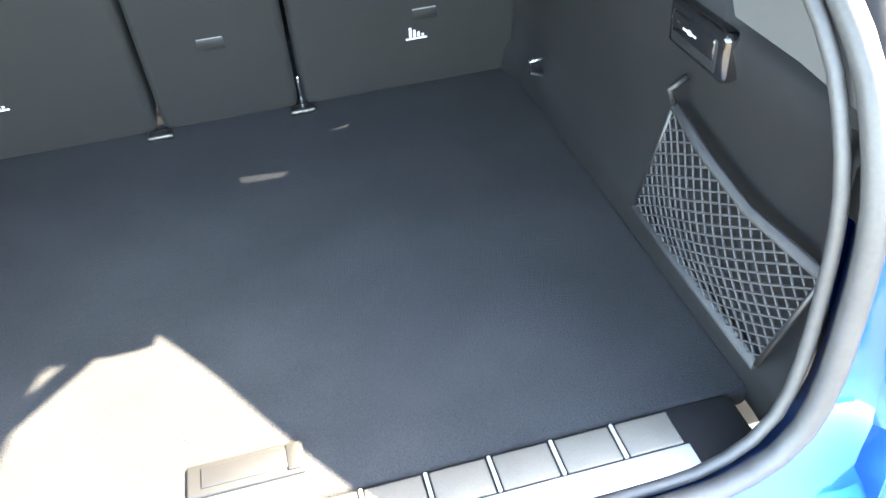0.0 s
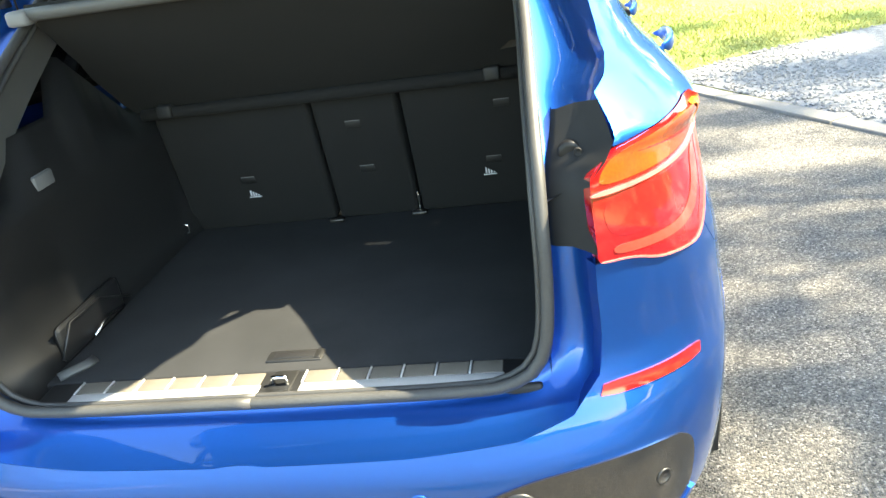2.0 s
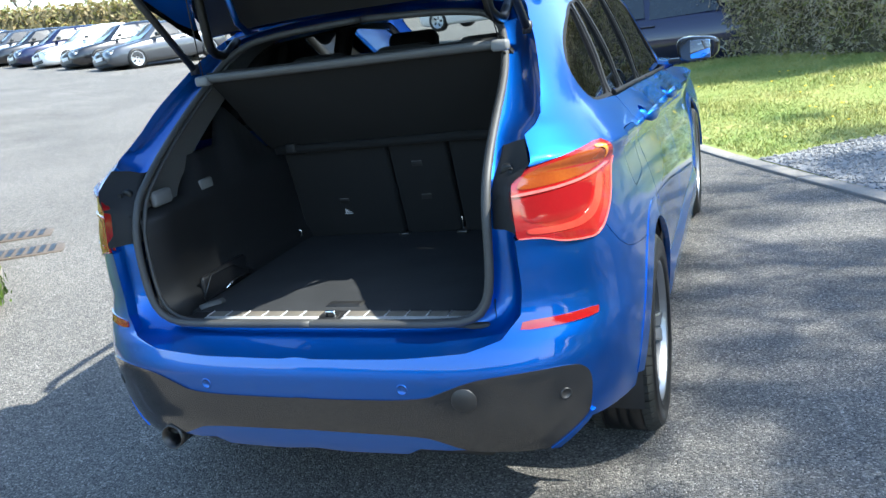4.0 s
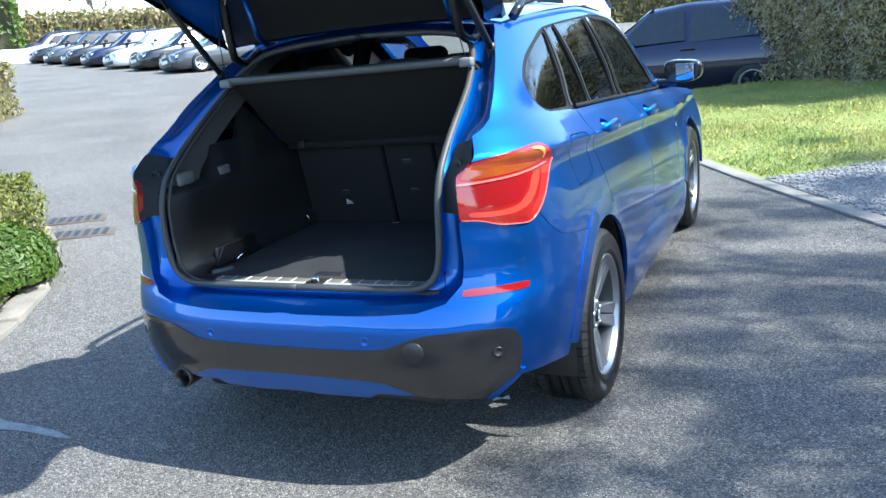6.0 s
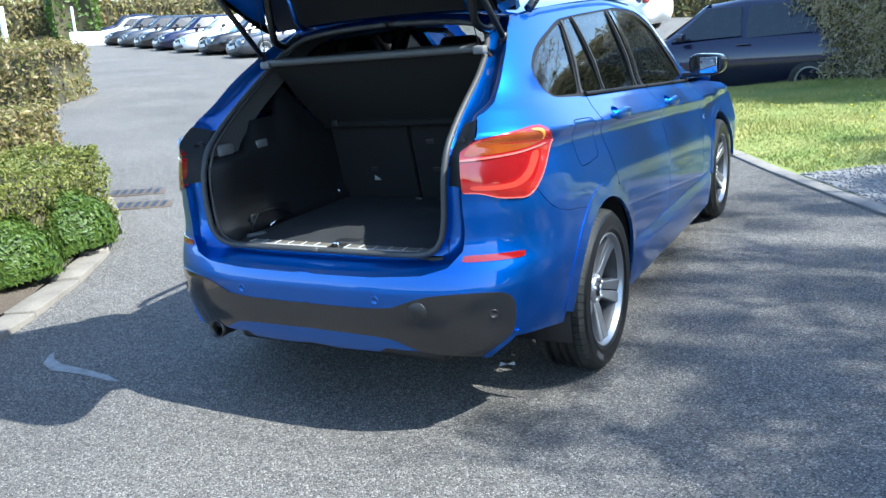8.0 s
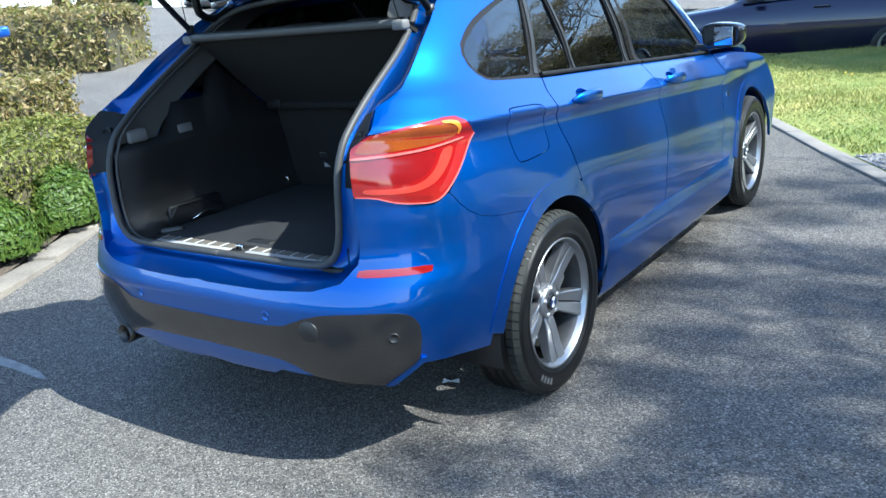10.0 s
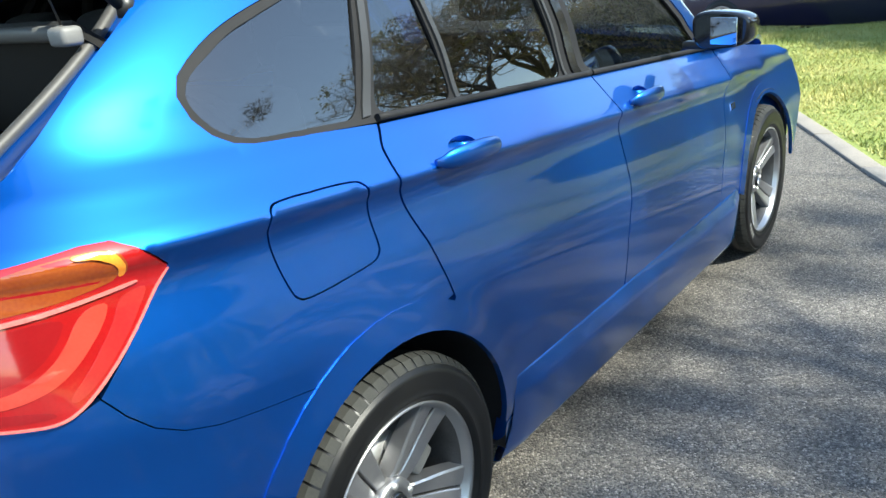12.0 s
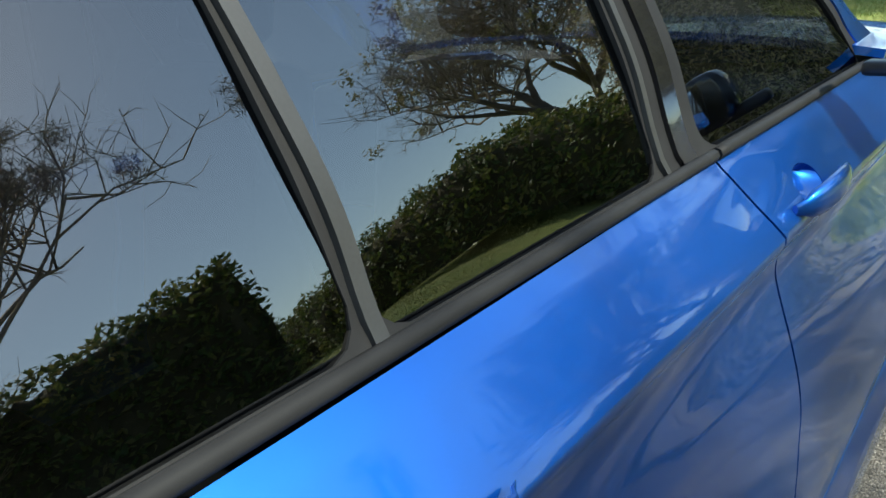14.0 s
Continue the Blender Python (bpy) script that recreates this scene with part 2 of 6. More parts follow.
def tube(points, radius, sides=10, ends=True, taper=None, flat=1.0):
    """A pipe along points; taper gives a factor at each one."""
    p = [Vector(v) for v in points]
    bm, rings = bmesh.new(), []
    for i, c in enumerate(p):
        way = (p[min(i + 1, len(p) - 1)] - p[max(i - 1, 0)]).normalized()
        a = way.orthogonal().normalized() if i == 0 else (a - way * a.dot(way)).normalized()
        b = way.cross(a)
        r = radius * (taper[i] if taper else 1)
        rings.append([bm.verts.new(c + r * (a * math.cos(2 * math.pi * k / sides) + flat * b * math.sin(2 * math.pi * k / sides))) for k in range(sides)])
    for r0, r1 in zip(rings, rings[1:]):
        for k in range(sides):
            bm.faces.new((r0[k], r0[(k + 1) % sides], r1[(k + 1) % sides], r1[k])).smooth = True
    if ends:
        bm.faces.new(rings[0][::-1])
        bm.faces.new(rings[-1])
    return bm


def lathe(profile, sides=48, axis="x", closed=False):
    """Turns (along, radius) pairs round an axis."""
    bm, rings = bmesh.new(), []
    for a, r in profile:
        ring = []
        for k in range(sides):
            c, s = r * math.cos(2 * math.pi * k / sides), r * math.sin(2 * math.pi * k / sides)
            ring.append(bm.verts.new((a, c, s) if axis == "x" else (c, a, s) if axis == "y" else (c, s, a)))
        rings.append(ring)
    pairs = list(zip(rings, rings[1:])) + ([(rings[-1], rings[0])] if closed else [])
    for r0, r1 in pairs:
        for k in range(sides):
            bm.faces.new((r0[k], r0[(k + 1) % sides], r1[(k + 1) % sides], r1[k])).smooth = True
    bmesh.ops.recalc_face_normals(bm, faces=bm.faces[:])
    return bm


# ---- the skin of the car ----
def knots(v, pairs):
    """Monotone smooth interpolation through (place, value) pairs."""
    p = np.array(sorted(pairs), float)
    x, y = p[:, 0], p[:, 1]
    d = np.diff(y) / np.diff(x)
    m = np.r_[d[0], np.where(d[1:] * d[:-1] > 0, 2 * d[1:] * d[:-1] / (d[1:] + d[:-1] + 1e-12), 0), d[-1]]
    v = np.clip(v, x[0], x[-1])
    i = np.clip(np.searchsorted(x, v) - 1, 0, len(x) - 2)
    h = x[i + 1] - x[i]
    t = (v - x[i]) / h
    return (1 + 2 * t) * (1 - t) ** 2 * y[i] + t * (1 - t) ** 2 * h * m[i] + t * t * (3 - 2 * t) * y[i + 1] + t * t * (t - 1) * h * m[i + 1]
def belt(y):
    return 1.14 - 0.078 * (np.clip(y, 0.2, 3.2) - 1.1)
FLANK = [(-1.0, .82), (-.9, .848), (-.8, .872), (-.7, .887), (-.55, .896), (-.39, .888), (-.28, .868), (-.22, .853), (-.185, .845), (-.165, .8425), (-.145, .8445), (-.125, .8550), (-.115, .8575), (-.107, .8525), (-.06, .812), (-.03, .786), (0, .758), (.15, .706), (.28, .648), (.36, .60), (.42, .53)]
REAR = [(.18, .17), (.28, .10), (.36, .065), (.45, .052), (.56, .05), (.63, .066), (.69, .09), (.75, .10), (.85, .095), (.97, .083), (1.03, .085), (1.08, .105), (1.12, .15), (1.2, .25), (1.3, .36), (1.4, .47), (1.5, .58)]
POWER = [(.4, 3.7), (.68, 3.6), (.9, 3.5), (1.05, 3.4), (1.12, 3.7), (1.2, 4.1), (1.3, 4.3), (1.5, 3.6)]
TOP = [(.3, 1.40), (.6, 1.475), (1.2, 1.525), (2.0, 1.545), (2.6, 1.50), (3.0, 1.37), (3.4, 1.14), (3.7, 1.03)]
def flank(y, z):
    b, top = belt(y), knots(y, TOP)
    w = knots(np.where(z < b, z - b, .42 * (z - b) / np.maximum(top - b, .02)), FLANK)
    for ya in (0.925, 3.595):
        r = np.hypot(y - ya, z - 0.337)
        w = w + 0.012 * np.exp(-((r - 0.36) / 0.07) ** 2)
    return w
CORNER = 0.73
def side(q, z, width=flank):
    """The skin of the car: q runs round it from the rear's middle (signed, right is positive), z is the height."""
    q, z = np.broadcast_arrays(np.asarray(q, float), np.asarray(z, float))
    y0 = knots(z, REAR)
    n = knots(z, POWER)
    yc = y0 + CORNER
    a = np.abs(q)
    th = np.interp(a, QS, THS)
    yy = yc - CORNER * np.maximum(np.cos(th), 0) ** (2 / n)
    past = a > QS[-1]
    y = np.where(past, yc + (a - QS[-1]), yy)
    x = width(y, z) * np.where(past, 1, np.sin(th) ** (2 / n))
    return np.stack([np.sign(q + 1e-12) * x, y, z], -1)
def pane_width(y, z):
    """Half width at the side glass, bowed only slightly."""
    b, top = belt(y), knots(y, TOP)
    h = .42 * (z - b) / np.maximum(top - b, .02)
    return .758 - .32 * h - .25 * h * h


def pane_side(q, z):
    return side(q, z, pane_width)


TURNS = np.linspace(0, np.pi / 2, 400)
OUT_X, OUT_Y = .9 * np.sin(TURNS) ** (2 / 3.7), .85 - .73 * np.maximum(np.cos(TURNS), 0) ** (2 / 3.7)
QS, THS = np.r_[0, np.cumsum(np.hypot(np.diff(OUT_X), np.diff(OUT_Y)))], TURNS


def sv(y, z):
    """A place on the flank or the corner, by y and height."""
    y0, n = float(knots(z, REAR)), float(knots(z, POWER))
    if y >= y0 + CORNER:
        return (QS[-1] + y - y0 - CORNER, z)
    return (float(np.interp(math.acos(min(1, max(0, (y0 + CORNER - y) / CORNER) ** (n / 2))), THS, QS)), z)


def rv(x, z):
    """A place on the rear, by x and height."""
    y0, n = float(knots(z, REAR)), float(knots(z, POWER))
    th = 0.3
    for _ in range(30):
        y = y0 + CORNER - CORNER * math.cos(th) ** (2 / n)
        th = math.asin(min(1, (abs(x) / float(flank(np.array(y), np.array(z)))) ** (n / 2)))
    return (math.copysign(float(np.interp(th, THS, QS)), x), z)


def rounded(poly, turns=2, keep=0.2):
    """Cuts the corners of a closed outline."""
    for _ in range(turns):
        p = np.array(poly, float)
        nxt = np.roll(p, -1, 0)
        poly = np.stack([p + (nxt - p) * keep, p + (nxt - p) * (1 - keep)], 1).reshape(-1, 2)
    return [tuple(v) for v in poly]


def dense(poly, step, closed=True):
    out = []
    for a, b in zip(poly, list(poly[1:]) + ([poly[0]] if closed else [])):
        n = max(1, math.ceil(math.dist(a, b) / step))
        out += [(a[0] + (b[0] - a[0]) * k / n, a[1] + (b[1] - a[1]) * k / n) for k in range(n)]
    return out if closed else out + [tuple(poly[-1])]


def inside(pts, poly):
    x, y = pts[:, 0], pts[:, 1]
    r = np.zeros(len(pts), bool)
    p = np.array(poly)
    for (x0, y0), (x1, y1) in zip(p, np.roll(p, -1, 0)):
        cross = (y0 > y) != (y1 > y)
        r ^= cross & (x < (x1 - x0) * (y - y0) / (y1 - y0 + 1e-15) + x0)
    return r


def skin_normals(q, z, surface):
    e = 2e-3
    n = np.cross(surface(q + e, z) - surface(q - e, z), surface(q, z + e) - surface(q, z - e))
    return n / (np.linalg.norm(n, axis=-1, keepdims=True) + 1e-12)


def panel_mesh(name, poly, mat, cell=0.035, proud=0.0, lip=0.02, surface=None, holes=(), flip=False):
    """A curved sheet on the skin within an outline, its edge turned in by lip."""
    slope = 0.078 if surface is None else 0.0
    surface = surface or side
    poly = [(q, z + slope * abs(q)) for q, z in poly]
    holes = [[(q, z + slope * abs(q)) for q, z in h] for h in holes]
    edge = dense(poly, cell * 0.6)
    rims = [edge] + [dense(h, cell * 0.6) for h in holes]
    p = np.array(edge)
    gx, gz = np.meshgrid(np.arange(p[:, 0].min(), p[:, 0].max(), cell), np.arange(p[:, 1].min(), p[:, 1].max(), cell))
    grid = np.stack([gx.ravel(), gz.ravel()], 1)
    ok = inside(grid, edge)
    for h in rims[1:]:
        ok &= ~inside(grid, h)
    grid = grid[ok]
    rim = np.concatenate([np.array(r) for r in rims])
    if len(grid):
        near = np.sqrt(((grid[:, None] - rim[None]) ** 2).sum(-1)).min(1)
        grid = grid[near > cell * 0.35]
    flat = [Vector(v) for v in rim] + [Vector(v) for v in grid]
    edges, loops, at = [], [], 0
    for r in rims:
        loop = list(range(at, at + len(r)))
        edges += [(loop[k], loop[(k + 1) % len(loop)]) for k in range(len(loop))]
        loops.append(loop)
        at += len(r)
    out = delaunay_2d_cdt(flat, edges, [], 1, 1e-6)
    pts, tris = np.array([tuple(v) for v in out[0]]), [list(f) for f in out[2]]
    if rims[1:]:
        mid = np.array([pts[f].mean(0) for f in tris])
        bad = np.zeros(len(tris), bool)
        for h in rims[1:]:
            bad |= inside(mid, h)
        tris = [f for f, b in zip(tris, bad) if not b]
    q, z = pts[:, 0], pts[:, 1] - slope * np.abs(pts[:, 0])
    nor = skin_normals(q, z, surface)
    co = surface(q, z) + nor * proud
    if flip:
        nor = -nor
    # the outward turn of the triangles follows the skin's normal
    f0 = np.array(tris)
    if len(f0):
        turn = np.einsum("ij,ij->i", np.cross(co[f0[:, 1]] - co[f0[:, 0]], co[f0[:, 2]] - co[f0[:, 0]]), nor[f0[:, 0]])
        tris = [f if t > 0 else f[::-1] for f, t in zip(tris, turn)]
    verts, faces, norms = list(co), list(tris), list(nor)
    if lip:
        count = {}
        for f in tris:
            for a, b in zip(f, f[1:] + f[:1]):
                count[(a, b)] = 1
        for (a, b) in list(count):
            if (b, a) not in count:
                k = len(verts)
                out_way = np.cross(co[b] - co[a], nor[a])
                out_way /= np.linalg.norm(out_way) + 1e-12
                verts += [co[a], co[b], co[b] - nor[b] * lip, co[a] - nor[a] * lip]
                norms += [out_way] * 4
                faces.append((k + 3, k + 2, k + 1, k))
    return mesh_of(name, verts, faces, mat, True, None, norms)


def mirrored(me):
    """The same mesh on the other side of the car."""
    n = me.copy()
    co = np.empty(len(n.vertices) * 3)
    n.vertices.foreach_get("co", co)
    co = co.reshape(-1, 3) * (-1, 1, 1)
    faces = [tuple(p.vertices)[::-1] for p in me.polygons]
    kinds = [p.material_index for p in me.polygons]
    nor = np.empty(len(me.loops) * 3)
    me.corner_normals.foreach_get("vector", nor)
    nor = nor.reshape(-1, 3) * (-1, 1, 1)
    per = np.zeros((len(co), 3))
    for p in me.polygons:
        for v, l in zip(p.vertices, p.loop_indices):
            per[v] = nor[l]
    bpy.data.meshes.remove(n)
    return mesh_of(me.name, co, faces, list(me.materials), True, kinds, per)


# ---- the car ----
car = thing("car", "metallic blue compact sport utility car with open tailgate parked on asphalt", "car")


def both(name, me, label=""):
    """A part on the right flank and its twin on the left."""
    a = part(name, me, None, car, label)
    b = part(name, mirrored(me), None, car, label)
    return a, b


def arch(y, r, a0, a1, n=14):
    return [(y - r * math.cos(radians(a0 + (a1 - a0) * k / n)), 0.337 + r * math.sin(radians(a0 + (a1 - a0) * k / n))) for k in range(n + 1)]


def flat_side(pts):
    return [sv(*p) for p in pts]


GAP = 0.0025
REAR_ARCH, FRONT_ARCH = 0.925, 3.595
shut = [(.217, 1.083), (.293, 1.151), (.335, 1.166), (.395, 1.19), (.458, 1.23), (.56, 1.305), (.645, 1.358), (.76, 1.43), (.86, 1.475), (.90, 1.50)]
lamp_out = [(.184, 1.046), (.20, 1.062), (.219, 1.080), (.262, 1.088), (.33, 1.093), (.41, 1.098), (.45, 1.095), (.475, 1.080), (.52, 1.040), (.44, .955), (.365, .890), (.325, .868), (.27, .876), (.235, .884), (.20, .906), (.168, .912)]
window_out = [(1.1, 1.128), (.82, 1.152), (.765, 1.159), (.725, 1.174), (.697, 1.202), (.680, 1.238), (.684, 1.267), (.713, 1.293), (.825, 1.348), (1.0, 1.396), (1.25, 1.445), (2.1, 1.472), (2.5, 1.445), (2.75, 1.35), (3.02, 1.13), (3.2, .985), (2.09, 1.058)]


def curve(pts, n):
    """n points evenly along a smooth flat line through pts."""
    p = np.array(pts, float)
    s = np.r_[0, np.cumsum(np.linalg.norm(np.diff(p, axis=0), axis=1))]
    t = np.linspace(0, s[-1], n)
    return [(float(a), float(b)) for a, b in zip(knots(t, list(zip(s, p[:, 0]))), knots(t, list(zip(s, p[:, 1]))))]


window_out = window_out[:1] + curve(window_out[1:12], 44) + window_out[12:]
quarter = flat_side([(.3755, .886), (.398, .851), (.428, .818), (.470, .793), (.525, .776), (.60, .763), (.7165, .7438)] + arch(REAR_ARCH, .437, 61.5, 112) + [(1.146, .75), (1.106, .88), (1.046, 1.03), (1.095, 1.124)]
                    + window_out[1:-1] + [(3.3, 1.03), (3.0, 1.30), (2.6, 1.465), (2.0, 1.515), (1.2, 1.50), (.93, 1.475)] + shut[::-1][1:] + [(.222, 1.0825), (.262, 1.0895), (.33, 1.0945), (.41, 1.0995), (.452, 1.0965), (.478, 1.0815), (.523, 1.04), (.4425, .954)])
flap_out = [(.722, 1.05), (.73, 1.066), (.75, 1.072), (.925, 1.058), (.95, 1.045), (.958, 1.02), (.966, .93), (.955, .912), (.93, .905), (.765, .903), (.742, .915), (.735, .935)]
flap_out = [(.966 - (.966 - y) * 1.045, 1.072 - (1.072 - z) * 1.06) for y, z in flap_out]
flap = rounded(flat_side(flap_out), 2, .25)
mid = np.array(flap).mean(0)
both("quarter_panel", panel_mesh("quarter_panel", quarter, PAINT, cell=.018, holes=[[tuple(mid + (np.array(v) - mid) * 1.035) for v in flap]]))
part("fuel_flap", panel_mesh("fuel_flap", flap, PAINT, cell=.014), None, car)
for yc, a1, out in ((REAR_ARCH, 178, .456), (FRONT_ARCH, 174, .438)):
    ring = arch(yc, out, 8, a1, 24) + arch(yc, .392, 6, a1 + 2, 24)[::-1]
    both("wheel_arch", panel_mesh("wheel_arch", flat_side(ring), PAINT, cell=.025, proud=.003, lip=.014))
rear_door = flat_side([(1.153, .742), (1.112, .88), (1.052, 1.03), (1.102, 1.122), (2.088, 1.056), (2.098, .95), (2.105, .78), (2.06, .60), (2.02, .33), (1.33, .33)] + arch(REAR_ARCH, .437, 178, 112, 10)[:-1])
def bowl(y, z):
    return flat_side([(y + .060 * math.cos(radians(a)), z + .025 * math.sin(radians(a))) for a in range(0, 360, 15)])


HANDLES = ((1.295, 1.020), (2.305, .953))
both("rear_door", panel_mesh("rear_door", rear_door, PAINT, cell=.017, holes=[bowl(HANDLES[0][0], HANDLES[0][1] + .010)]))
front_door = flat_side([(2.095, 1.055), (2.105, .95), (2.112, .78), (2.067, .60), (2.027, .33), (2.93, .33), (2.955, .54), (3.07, .76), (3.165, .90), (3.2, .975)])
both("front_door", panel_mesh("front_door", front_door, PAINT, cell=.018, holes=[bowl(HANDLES[1][0], HANDLES[1][1] + .010)]))
sill = flat_side([(1.335, .325), (2.935, .325), (2.94, .24), (2.9, .20), (1.4, .20), (1.33, .26)])
both("side_sill", panel_mesh("side_sill", sill, PAINT, lip=0.03))
# flared skirt below the doors, between the wheel arches
SKIRT = ((.437, -.004), (.434, .001), (.428, .003), (.392, .019), (.380, .0225), (.368, .024), (.30, .024), (.225, .022), (.205, .018), (.195, .008), (.192, -.05))
v, f = [], []
for z, off in SKIRT:
    reach = math.sqrt(.436 ** 2 - (z - .337) ** 2)
    for k in range(33):
        y = REAR_ARCH + reach + (FRONT_ARCH - REAR_ARCH - 2 * reach) * k / 32
        zz = z - .012 * k / 32
        ends = min(1, k / 1.5, (32 - k) / 1.5)
        v.append((float(flank(min(max(y, 1.42), 3.10), zz)) + off * (.3 + .7 * ends), y, zz))
n = len(SKIRT)
for i in range(n - 1):
    for k in range(32):
        f.append((33 * i + k, 33 * i + 33 + k, 33 * i + 34 + k, 33 * i + k + 1))
both("side_skirt", mesh_of("side_skirt", v, f, PAINT))
wing = flat_side([(3.207, .972), (3.172, .90), (3.077, .76), (2.962, .54), (2.945, .25), (3.155, .25)] + arch(FRONT_ARCH, .437, 10, 170)[::1] + [(4.05, .36), (4.2, .62), (4.15, .80), (3.9, .90), (3.5, .955)])
both("front_wing", panel_mesh("front_wing", wing, PAINT))

glass_holes = [
    [(.83, 1.160), (.77, 1.168), (.722, 1.193), (.697, 1.237), (.704, 1.264), (.731, 1.286), (.845, 1.339), (1.02, 1.386), (1.225, 1.432), (1.062, 1.143)],
    [(1.118, 1.139), (1.397, 1.119), (1.391, 1.446), (1.278, 1.436)],
    [(1.415, 1.118), (1.94, 1.082), (1.92, 1.456), (1.41, 1.448)],
    [(2.10, 1.069), (3.08, 1.0), (2.98, 1.12), (2.72, 1.335), (2.48, 1.42), (2.055, 1.455)],
]
holes = [rounded(flat_side(dense(h, .10)), 2, .25) for h in glass_holes]
both("window_frame", panel_mesh("window_frame", flat_side(window_out), FRAME, cell=.03, proud=-.004, holes=holes), "satin black window surround")
for h in holes:
    c = np.array(h).mean(0)
    grown = [tuple(c + (np.array(v) - c) * 1.03) for v in h]
    both("side_window", panel_mesh("side_window", grown, GLASS_DARK, cell=.05, proud=-.009, lip=0, surface=pane_side), "tinted glass")

# rear end
half_top = [rv(.05, .620), rv(.30, .622), rv(.49, .632), rv(.580, .656), rv(.628, .71), rv(.636, .78), rv(.634, .85), rv(.634, .908)]
half_low = flat_side([(.20, .9035), (.235, .8815), (.27, .8735), (.325, .8655), (.3735, .8845), (.396, .8495), (.4265, .8165), (.469, .7915), (.5245, .7745), (.60, .7615), (.7147, .7426)] + arch(REAR_ARCH, .437, 61.2, 14, 8)) + [sv(.48, .355), sv(.36, .375), sv(.24, .385), rv(.70, .335), rv(.54, .346), rv(.46, .358), rv(.40, .385), rv(.345, .408), rv(.1, .412)]
right_half = half_top + half_low
bumper = right_half + [(-q, z) for q, z in right_half[::-1]]
part("rear_bumper", panel_mesh("rear_bumper", bumper, PAINT, cell=.015, lip=.03), None, car)
ins = [rv(.10, .508), rv(.36, .511), rv(.42, .533), rv(.47, .552), rv(.53, .566), rv(.66, .572), rv(.75, .566), sv(.212, .545), sv(.226, .51), sv(.228, .41), sv(.215, .385), rv(.68, .326), rv(.655, .322), rv(.54, .338), rv(.46, .350), rv(.40, .378), rv(.345, .400), rv(.10, .405)]
part("bumper_insert", panel_mesh("bumper_insert", rounded(ins + [(-q, z) for q, z in ins[::-1]], 2, .25), INSERT, cell=.03, proud=.004, lip=.012), None, car, "gloss black lower bumper insert")
for s in (1, -1):
    refl = [rv(.625, .672), rv(.632, .695), sv(.288, .690), sv(.278, .668)]
    me = panel_mesh("reflector", rounded(refl, 1, .12), LAMP_RED, cell=.02, proud=.004, lip=.01)
    part("reflector", me if s > 0 else mirrored(me), None, car, "red rear reflector")
lamp_me = panel_mesh("tail_lamp", rounded(flat_side(lamp_out), 1, .05), LAMP_RED, cell=.02, proud=.006, lip=.02)
lamp_bits = [
    ("amber_lens", [(.186, 1.030), (.195, 1.049), (.221, 1.074), (.262, 1.082), (.33, 1.087), (.41, 1.091), (.446, 1.085), (.459, 1.068), (.457, 1.050), (.43, 1.041), (.36, 1.0315), (.264, 1.0285)], LAMP_AMBER, .0070, .001),
    ("amber_bulb", [(.392, 1.0885), (.424, 1.0875), (.446, 1.080), (.456, 1.066), (.455, 1.051), (.446, 1.048), (.446, 1.063), (.438, 1.073), (.420, 1.080), (.392, 1.083)], LAMP_GLOW, .0080, .001),
    ("light_strip", [(.176, 1.0155), (.268, 1.0155), (.357, 1.018), (.47, 1.031), (.47, 1.0355), (.357, 1.0245), (.268, 1.022), (.177, 1.0235)], LAMP_PALE, .010, .005),
    ("dark_lens", [(.184, 1.010), (.27, 1.009), (.372, 1.012), (.352, .980), (.325, .955), (.29, .939), (.25, .936), (.18, .944)], LAMP_DEEP, .0066, .0008),
    ("light_guide", [(.390, 1.013), (.428, 1.016), (.410, .985), (.368, .945), (.330, .920), (.285, .908), (.23, .910), (.182, .918), (.182, .934), (.23, .926), (.28, .926), (.315, .938), (.350, .962)], LAMP_GUIDE, .0073, .001),
    ("side_lens", [(.442, 1.018), (.49, 1.025), (.440, .965), (.385, .915), (.350, .892), (.338, .898), (.378, .935), (.422, .982)], LAMP_SIDE, .0066, .0008),
    ("lower_lens", [(.215, .910), (.315, .892), (.325, .878), (.242, .890)], LAMP_DEEP, .0066, .0008),
    ("rim_light", [(.52, 1.037), (.44, .953), (.365, .888), (.325, .8665), (.27, .8745), (.235, .8825), (.20, .9045), (.17, .9105), (.17, .9130), (.201, .9070), (.236, .8860), (.27, .8780), (.324, .8700), (.362, .891), (.437, .9555), (.516, 1.038)], LAMP_PALE, .0085, .003),
]
for s in (1, -1):
    lamp = part("tail_lamp", lamp_me if s > 0 else mirrored(lamp_me), None, car, "red and amber tail lamp")
    for name, outline, mat, proud, lip in lamp_bits:
        me = panel_mesh(name, rounded(flat_side(outline), 2, .22), mat, cell=.012, proud=proud, lip=lip)
        part(name, me if s > 0 else mirrored(me), None, lamp)


# roof sheet
def roof(u, v):
    """u across, v along the roof."""
    u, v = np.broadcast_arrays(np.asarray(u, float), np.asarray(v, float))
    edge = knots(v, TOP) - .025
    w = flank(v, edge)
    return np.stack([u * w, v, edge + .055 * (1 - np.abs(u) ** 2.4)], -1)


part("roof", panel_mesh("roof", [(-1, .90), (-1, 2.55), (1, 2.55), (1, .90)], PAINT, cell=.06, surface=roof, lip=.02), None, car)


